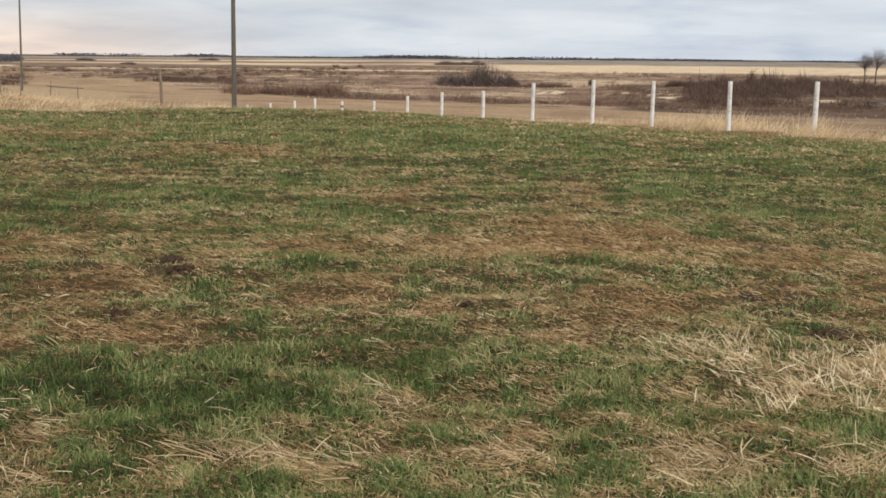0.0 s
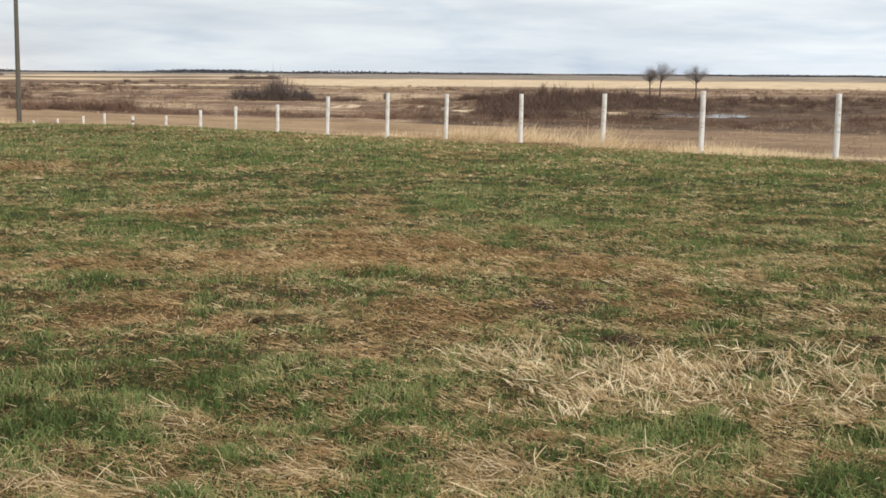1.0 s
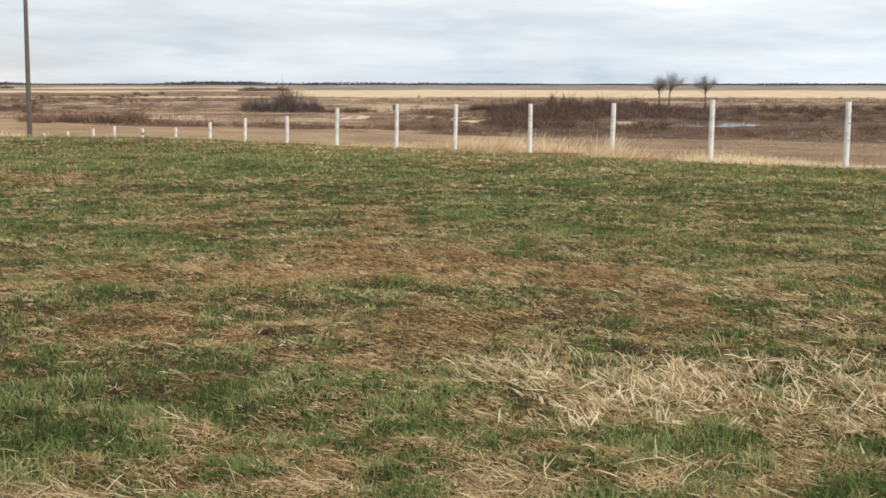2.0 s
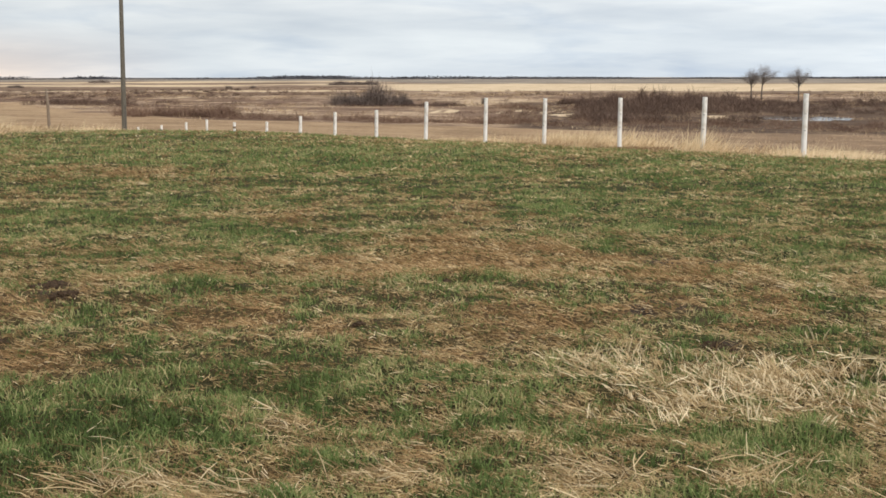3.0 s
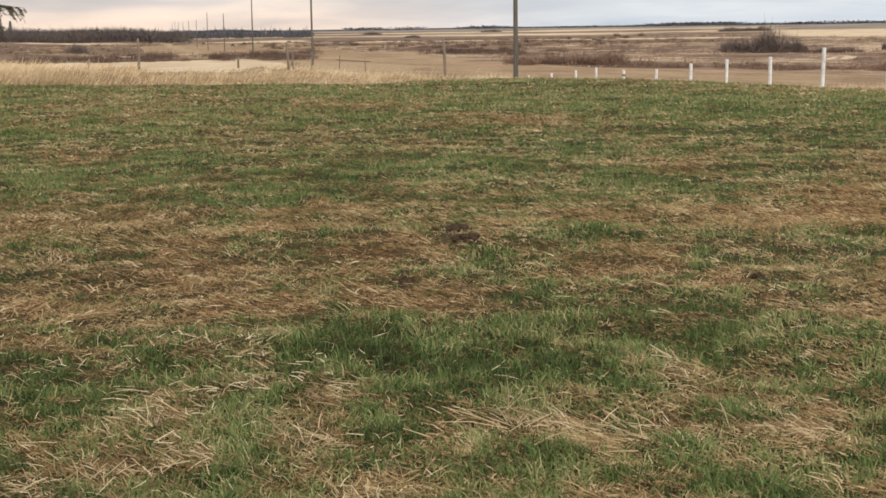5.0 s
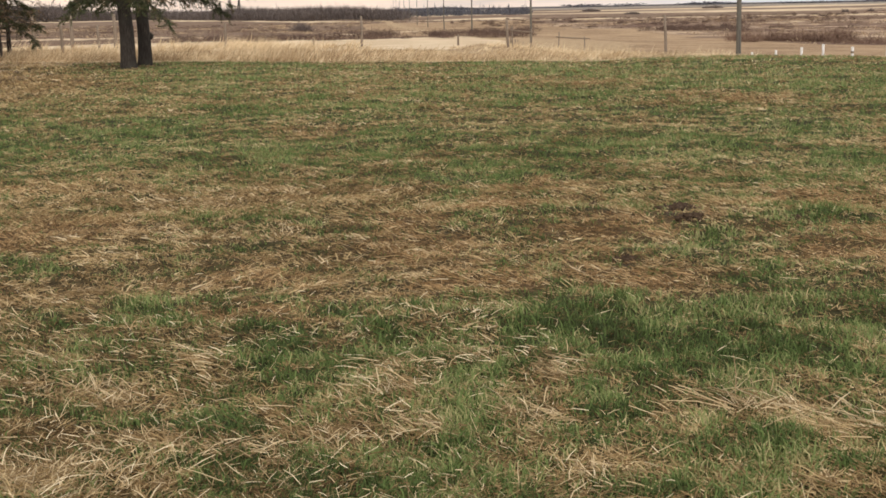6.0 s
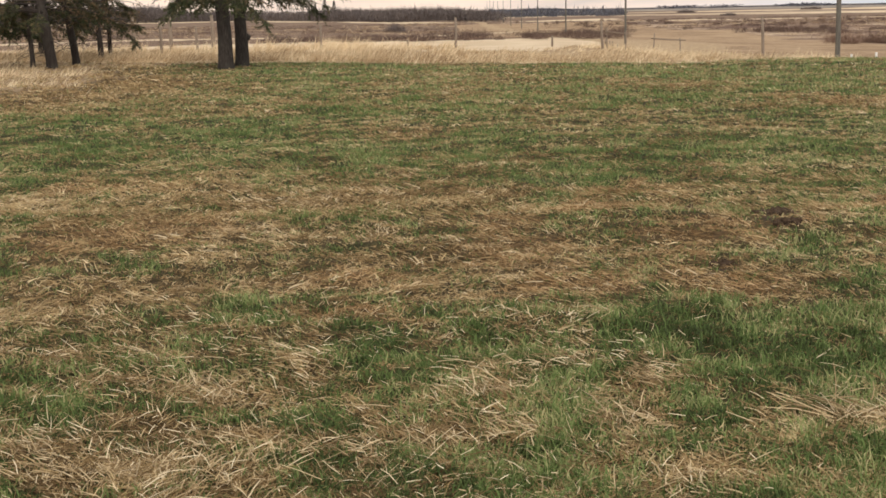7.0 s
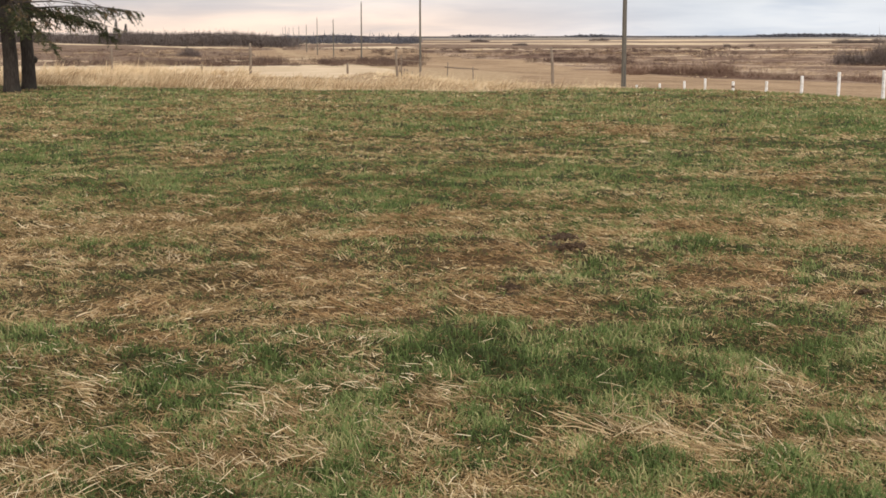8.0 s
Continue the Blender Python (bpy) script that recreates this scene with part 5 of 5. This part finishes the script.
    brush_cloud("far_grove", (x, y, rng.uniform(5, 9, len(x)), rng.uniform(3, 6.5, len(x)) * (0.5 + fbm(x, y, 50, 63, 2))), M_FAR_HAZED, 90, 33, "dark far grove behind pale fields", "woods", thick=0.0003, fray=0.3)


def shrub(turn, far, wide, tall, seed, mat):
    x, y = polar(turn, far)
    rng = np.random.default_rng(seed)
    k = 9 if wide < 4 else 34
    out, way = 0.5 * wide * np.sqrt(rng.random(k)), rng.uniform(0, 2 * np.pi, k)
    ox, oy = out * np.cos(way), out * np.sin(way)
    dome = np.sqrt(np.maximum(1 - (out / (0.56 * wide)) ** 2, 0.12))
    brush_cloud("shrub", (x + ox, y + oy, rng.uniform(0.22, 0.4, k) * wide, tall * dome * rng.uniform(0.7, 1.0, k)),
                mat, 115, seed, "rounded leafless grey-brown shrub in dry grassland", "shrub", kind="thing", lean=0.6, even=0.45, dome=0.9, fray=0.22)


# ---- bare trees ----
def bare_tree(turn, far, tall, seed, lean=0.0, spread=0.36):
    rnd = random.Random(seed)
    x, y = polar(turn, far)
    root = new("bare_tree")
    root.location = (x, y, ground_z(x, y))
    fork = tall * 0.45
    bm = bmesh.new()
    tube(bm, [(0, 0, -0.3), (0.05, 0, fork * 0.5), (lean * 0.5, 0, fork), (lean, 0.1, tall * 0.72)], [0.2, 0.17, 0.14, 0.07], 8, True, 0.05, seed)
    part("trunk", bm, M_TREE, root, "grey-brown bare trunk")
    bm = bmesh.new()
    ends = []
    for k in range(38):
        d = Vector((rnd.gauss(0, 1), rnd.gauss(0, 1), rnd.gauss(0.25, 0.7))).normalized() * rnd.uniform(0.55, 1.0)
        p2 = Vector((lean + d.x * tall * spread, d.y * tall * spread, tall * 0.76 + d.z * tall * 0.23))
        p0 = Vector((lean * 0.8, 0, tall * rnd.uniform(0.40, 0.70)))
        p1 = p0.lerp(p2, 0.5) + Vector((d.x * 0.3, d.y * 0.3, -0.2))
        tube(bm, [p0, p1, p2], [0.06, 0.035, 0.012], 5, False)
        ends += [p2, p1.lerp(p2, 0.6), p1.lerp(p2, 0.3)]
    part("limbs", bm, M_TREE, root)
    verts = []
    for e in ends:
        for k in range(46):
            d = Vector((rnd.gauss(0, 1), rnd.gauss(0, 1), rnd.gauss(0.5, 0.7))).normalized() * rnd.uniform(0.25, 1.05)
            w = Vector((rnd.uniform(-1, 1), rnd.uniform(-1, 1), rnd.uniform(-1, 1))) * 0.010
            o = e + Vector((rnd.gauss(0, 0.42), rnd.gauss(0, 0.42), rnd.gauss(0, 0.34)))
            verts += [o - w, o + w, o + d]
    me = mesh_from("twigs", np.array([tuple(v) for v in verts]), np.arange(len(verts)).reshape(-1, 3), M_CROWN)
    set_share(me, "tone", np.repeat([rnd.random() for _ in range(len(verts) // 3)], 3))
    twigs = new("twigs", me)
    twigs.parent = root
    tagged(twigs, "fine leafless twigs")
    tagged(root, "bare leafless tree above dark brush", "tree", "bare trees by the slough")


# ---- conifers ----
def conifer(turn, far, tall, thick, low, reach, seed, lean=0.0, boughs=70):
    rnd = random.Random(seed)
    x, y = polar(turn, far)
    root = new("conifer_tree")
    root.location = (x, y, ground_z(x, y))
    root.rotation_euler = (0, 0, radians(turn))
    bm = bmesh.new()
    zs = [-0.3, 0.0, 0.25, 1.0, 2.2, tall * 0.5, tall * 0.8, tall]
    wid = [1.35, 1.25, 1.06, 1.0, 0.92, 0.6, 0.28, 0.05]
    tube(bm, [(lean * min(z, 3.5) + 0.02 * math.sin(2 * z), 0.02 * math.cos(3 * z), z) for z in zs], [thick / 2 * k for k in wid], 14, True, 0.06, seed)
    part("trunk", bm, M_BARK, root, "dark rough bark")
    if seed == 501:
        bm = bmesh.new()
        tube(bm, [(thick * 0.46, 0, 0.80), (thick * 0.55, 0, 0.86), (thick * 0.60, 0, 0.94), (thick * 0.5, 0, 1.02)], [0.02, 0.06, 0.065, 0.02], 8, True, 0.15, 3)
        part("burl", bm, M_BARK, root, "dark knotty burl on the bark")
    wood, verts, tones = bmesh.new(), [], []
    for k in range(boughs):
        f = (k / boughs) ** 1.35
        z0 = low + (tall - low) * f * 0.97
        a = rnd.uniform(0, 2 * math.pi)
        length = reach * (1 - f) ** 0.75 * rnd.uniform(0.55, 1.1) + 0.25
        droop = rnd.uniform(0.06, 0.3) * length * (1 - 0.7 * f)
        c, s = math.cos(a), math.sin(a)
        base = Vector((lean * min(z0, 3.5), 0, z0))
        pts = [base + Vector((c * length * q, s * length * q, 0.12 * length * q - droop * q * q * 1.6)) for q in (0, 0.35, 0.7, 1.0)]
        tube(wood, pts, [0.018 + 0.006 * length, 0.016, 0.010, 0.004], 5, False)
        bare = rnd.uniform(0.12, 0.38) if f < 0.3 else 0.05
        dead = rnd.random() < (0.48 if f < 0.25 else 0.06)
        sprays = (int(9 + 14 * length) if f < 0.3 else int(4 + 6 * length)) if not dead else 8
        for q in range(sprays):
            w = bare + (1 - bare) * rnd.random()
            i = min(2, int(w * 3))
            p = pts[i].lerp(pts[i + 1], w * 3 - i)
            t = a + rnd.choice((-1, 1)) * rnd.uniform(0.3, 1.2)
            twig = Vector((math.cos(t), math.sin(t), rnd.uniform(-1.3, -0.1))) * rnd.uniform(0.15, 0.5) * (1.15 - 0.5 * w)
            tube(wood, [p, p + twig], [0.008, 0.004], 3, False)
            tone = 0.95 if dead else min(1, max(0, rnd.gauss(0.45, 0.22)))
            for h in range(10 if dead else 30 if f < 0.3 else 22):
                g = p + twig * rnd.uniform(0.1, 1.1)
                n = Vector((rnd.gauss(0, 1), rnd.gauss(0, 1), rnd.gauss(-0.45, 0.7))).normalized() * rnd.uniform(0.05, 0.13)
                e = Vector((rnd.gauss(0, 1), rnd.gauss(0, 1), rnd.gauss(0, 1))).normalized() * (rnd.uniform(0.009, 0.019) if f < 0.3 else rnd.uniform(0.012, 0.028))
                verts += [g - e, g + e, g + n]
                tones += [min(1, max(0, tone + rnd.gauss(0, 0.12)))] * 3
    part("bough_wood", wood, M_BRANCH, root, "thin dark drooping boughs")
    if low < 1.9:
        for k in range(16):
            dry = bmesh.new()
            z0, a, length = rnd.uniform(0.4, low + 0.4), rnd.uniform(0, 2 * math.pi), rnd.uniform(0.4, 1.3)
            c, s = math.cos(a), math.sin(a)
            base = Vector((lean * z0, 0, z0))
            pts = [base + Vector((c * length * q, s * length * q, (0.1 * q - 0.38 * q * q) * length)) for q in (0, 0.4, 0.75, 1.0)]
            tube(dry, pts, [0.014, 0.01, 0.007, 0.003], 5, False)
            for j in range(5):
                p = pts[1].lerp(pts[3], rnd.random())
                tube(dry, [p, p + Vector((rnd.uniform(-0.25, 0.25), rnd.uniform(-0.25, 0.25), rnd.uniform(-0.22, 0.08)))], [0.005, 0.002], 3, False)
            part("dead_branch", dry, M_BRANCH, root, "bare dead lower branch")
    co = np.array([tuple(v) for v in verts])
    me = mesh_from("needles", co, np.arange(len(co)).reshape(-1, 3), M_NEEDLE)
    set_share(me, "tone", tones)
    ob = new("needles", me)
    ob.parent = root
    tagged(ob, "dark green drooping needle sprays")
    return root


for k, (turn, far, tall, thick, low, reach, lean, boughs) in enumerate((
        (32.75, 42.6, 12.0, 0.42, 2.05, 3.4, -0.02, 90), (32.1, 45.2, 12.5, 0.40, 2.15, 3.1, -0.015, 110),
        (39.45, 45.7, 9.5, 0.32, 1.75, 2.6, -0.10, 75), (38.5, 51.0, 9.0, 0.25, 1.6, 2.3, -0.13, 65),
        (40.15, 47.7, 6.5, 0.15, 1.75, 1.6, -0.05, 50), (37.55, 55.7, 8.0, 0.20, 1.5, 2.2, -0.04, 60),
        (37.2, 59.3, 7.0, 0.17, 1.1, 1.9, 0.0, 55), (39.8, 57.9, 8.5, 0.22, 1.2, 2.2, 0.0, 55),
        (42.6, 50.0, 9.0, 0.26, 1.4, 2.5, 0.02, 60))):
    tree = conifer(turn, far, tall, thick, low, reach, 500 + k, lean, boughs)
    tagged(tree, "tall old conifer with a dark trunk and drooping boughs" if k < 2 else "slender dark conifer in a shelter row", "tree", "conifers at the yard's edge")


def spruce(turn, far, tall, seed):
    """A far spruce: a straight trunk in a narrow ragged cone of sprays."""
    rnd = random.Random(seed)
    x, y = polar(turn, far)
    root = new("spruce_tree")
    root.location = (x, y, ground_z(x, y))
    bm = bmesh.new()
    tube(bm, [(0, 0, -0.3), (0, 0, tall * 0.5), (0, 0, tall)], [0.22, 0.14, 0.03], 8)
    part("trunk", bm, M_BARK, root)
    verts, tones = [], []
    for k in range(900):
        f = rnd.random() ** 0.8
        a, out = rnd.uniform(0, 6.28), tall * 0.2 * (1 - f) * rnd.uniform(0.35, 1.05) + 0.1
        c = Vector((math.cos(a) * out, math.sin(a) * out, tall * (0.08 + 0.92 * f)))
        d = Vector((math.cos(a), math.sin(a), rnd.uniform(-0.9, 0.1))) * rnd.uniform(0.4, 0.9)
        e = Vector((-math.sin(a), math.cos(a), rnd.uniform(-0.4, 0.4))) * rnd.uniform(0.12, 0.3)
        verts += [c - e, c + e, c + d]
        tones += [rnd.random()] * 3
    co = np.array([tuple(v) for v in verts])
    me = mesh_from("crown", co, np.arange(len(co)).reshape(-1, 3), M_GROVE)
    set_share(me, "tone", tones)
    ob = new("crown", me)
    ob.parent = root
    tagged(ob, "narrow ragged crown of dark sprays")
    tagged(root, "dark spruce standing above far bare woods", "tree", "spruces in the far woods")


for k, (turn, far, tall) in enumerate(((28.62, 965, 16.5), (28.25, 955, 13.0), (34.6, 1190, 20.0), (34.15, 1185, 16.0), (29.0, 965, 12.0))):
    spruce(turn, far, tall, 900 + k)

M_TREE = grained("grey_twig_bark", [(0.3, (0.10, 0.082, 0.072)), (0.8, (0.21, 0.175, 0.15))], 14, (1, 1, 1), 0.95, 0.4)
bare_tree(-16.5, 372, 7.8, 1, 0.0, 0.31)
bare_tree(-16.9, 372, 9.4, 2, 0.4, 0.44)
bare_tree(-18.32, 352, 8.8, 3, 0.0, 0.36)
for k, (turn, far, wide, tall) in enumerate(((-1.42, 322, 5.6, 8.2), (-1.95, 322, 6.6, 6.3), (-2.6, 323, 4.2, 4.0), (-0.15, 326, 6.6, 5.8), (-0.8, 328, 4.0, 4.6), (-0.1, 900, 14, 4.2), (-0.75, 905, 12, 3.2), (-1.3, 900, 9, 4.2),
                                            (-10.3, 330, 3.4, 3.6), (-15.1, 318, 5, 3.2), (-13.6, 300, 5, 3.0), (-10.35, 173, 1.7, 1.5), (-8.7, 176, 1.9, 1.1), (-9.3, 345, 5.0, 2.6), (-15.8, 330, 3.0, 3.6), (-5.9, 340, 1.7, 2.9), (-9.6, 345, 5, 2.2), (25.85, 425, 6, 4.6),
                                            (14.2, 1150, 14, 3.6), (9.4, 1250, 16, 3.8), (12.6, 820, 8, 2.4), (3.4, 700, 3.5, 3.0), (4.4, 710, 3.5, 3.2), (-13.0, 330, 6, 4.6), (-11.2, 325, 5, 4.0), (-14.3, 335, 4, 3.4), (-12.2, 338, 3, 6.2))):
    shrub(turn, far, wide, tall, 700 + k, M_TWIG if turn < -8 else M_SHRUB)


# ---- the slough ----
def pond(turn, far, wide, deep, seed):
    x, y = polar(turn, far)
    bm = bmesh.new()
    rim = []
    rnd = random.Random(seed)
    for k in range(40):
        a = 2 * math.pi * k / 40
        q = 1 + 0.25 * math.sin(3 * a + seed) + 0.12 * math.sin(7 * a) + rnd.uniform(-0.05, 0.05)
        rim.append(bm.verts.new((math.cos(a) * wide * q, math.sin(a) * deep * q, 0)))
    bm.faces.new(rim)
    ob = part("water", bm, M_WATER)
    ob.matrix_world = pose(x, y, ground_z(x, y) + 0.3, 0, 0, turn)
    tagged(ob, "still grey slough water between dark brush", "water", kind="structure")


pond(-18.2, 238, 6.5, 11, 1)
pond(-19.5, 232, 3.0, 11, 2)
rng = np.random.default_rng(41)
reeds = [polar(turn, far) for turn, far in zip(rng.normal(-18.5, 0.62, 24), rng.normal(230, 6, 24))]
brush_cloud("reeds", (*zip(*reeds), rng.uniform(0.4, 1.2, 24), rng.uniform(0.4, 0.8, 24)), M_SCRUB, 60, 42, "brown reeds and twigs standing in slough water", "reeds", fray=0.2)


# ---- clods ----
M_SOIL = grained("dark_soil", [(0.3, (0.026, 0.017, 0.010)), (0.55, (0.070, 0.044, 0.026)), (0.8, (0.15, 0.10, 0.06))], 40, (1, 1, 1), 0.98, 1.0, 0.02)


def soil_mound(turn, far, wide, deep, seed):
    """A low ragged heap of turned earth, with crumbs strewn on and round it."""
    rnd = random.Random(seed)
    x, y = polar(turn, far)
    high = 0.16 * wide + 0.018
    bm = bmesh.new()
    bmesh.ops.create_icosphere(bm, subdivisions=4, radius=1)
    for v in bm.verts:
        n = noise.noise(v.co * 1.7 + Vector((seed, 0, 0))) + 0.7 * noise.noise(v.co * 5 + Vector((0, seed, 0))) + 0.5 * noise.noise(v.co * 13)
        v.co *= 1 + 0.5 * n
        v.co = Vector((v.co.x * wide, v.co.y * deep * 0.5, v.co.z * high * (1 + 0.9 * noise.noise(v.co * 4 + Vector((seed, seed, 0))))))
    ob = part("soil_mound", bm, M_SOIL)
    ob.matrix_world = pose(x, y, ground_z(x, y) - 0.004, 0, 0, turn + rnd.uniform(-25, 25))
    for k in range(16):
        bm = bmesh.new()
        bmesh.ops.create_icosphere(bm, subdivisions=1, radius=rnd.uniform(0.008, 0.026))
        for v in bm.verts:
            v.co = Vector((v.co.x * rnd.uniform(0.7, 1.4), v.co.y * rnd.uniform(0.7, 1.4), v.co.z * rnd.uniform(0.5, 1.0)))
        clod = part("clod", bm, M_SOIL, ob)
        a, q = rnd.uniform(0, 6.28), rnd.uniform(0.2, 1.5)
        clod.location = (math.cos(a) * q * wide, math.sin(a) * q * deep * 0.5, high * max(0.1, 0.8 - 0.6 * q) + 0.008)
    tagged(ob, "small dark mound of crumbled soil in thin grass", "soil mound", "soil mounds on the lawn")


for k, (turn, far, wide, deep) in enumerate(((11.2, 10.9, 0.15, 0.34), (10.55, 10.4, 0.10, 0.18), (14.7, 11.3, 0.09, 0.2), (13.3, 8.8, 0.06, 0.13), (-15.6, 8.3, 0.1, 0.2), (-15.3, 8.4, 0.07, 0.14),
                                            (-4.5, 10.9, 0.03, 0.06), (-1.0, 8.9, 0.025, 0.05), (6.5, 10.4, 0.04, 0.1), (-7.5, 8.6, 0.04, 0.09), (-25.6, 8.7, 0.05, 0.1))):
    soil_mound(turn, far, wide, deep, k + 1)

build_brush()
build_tall_grass()
build_grass()
build_grass_round()
build_straw()
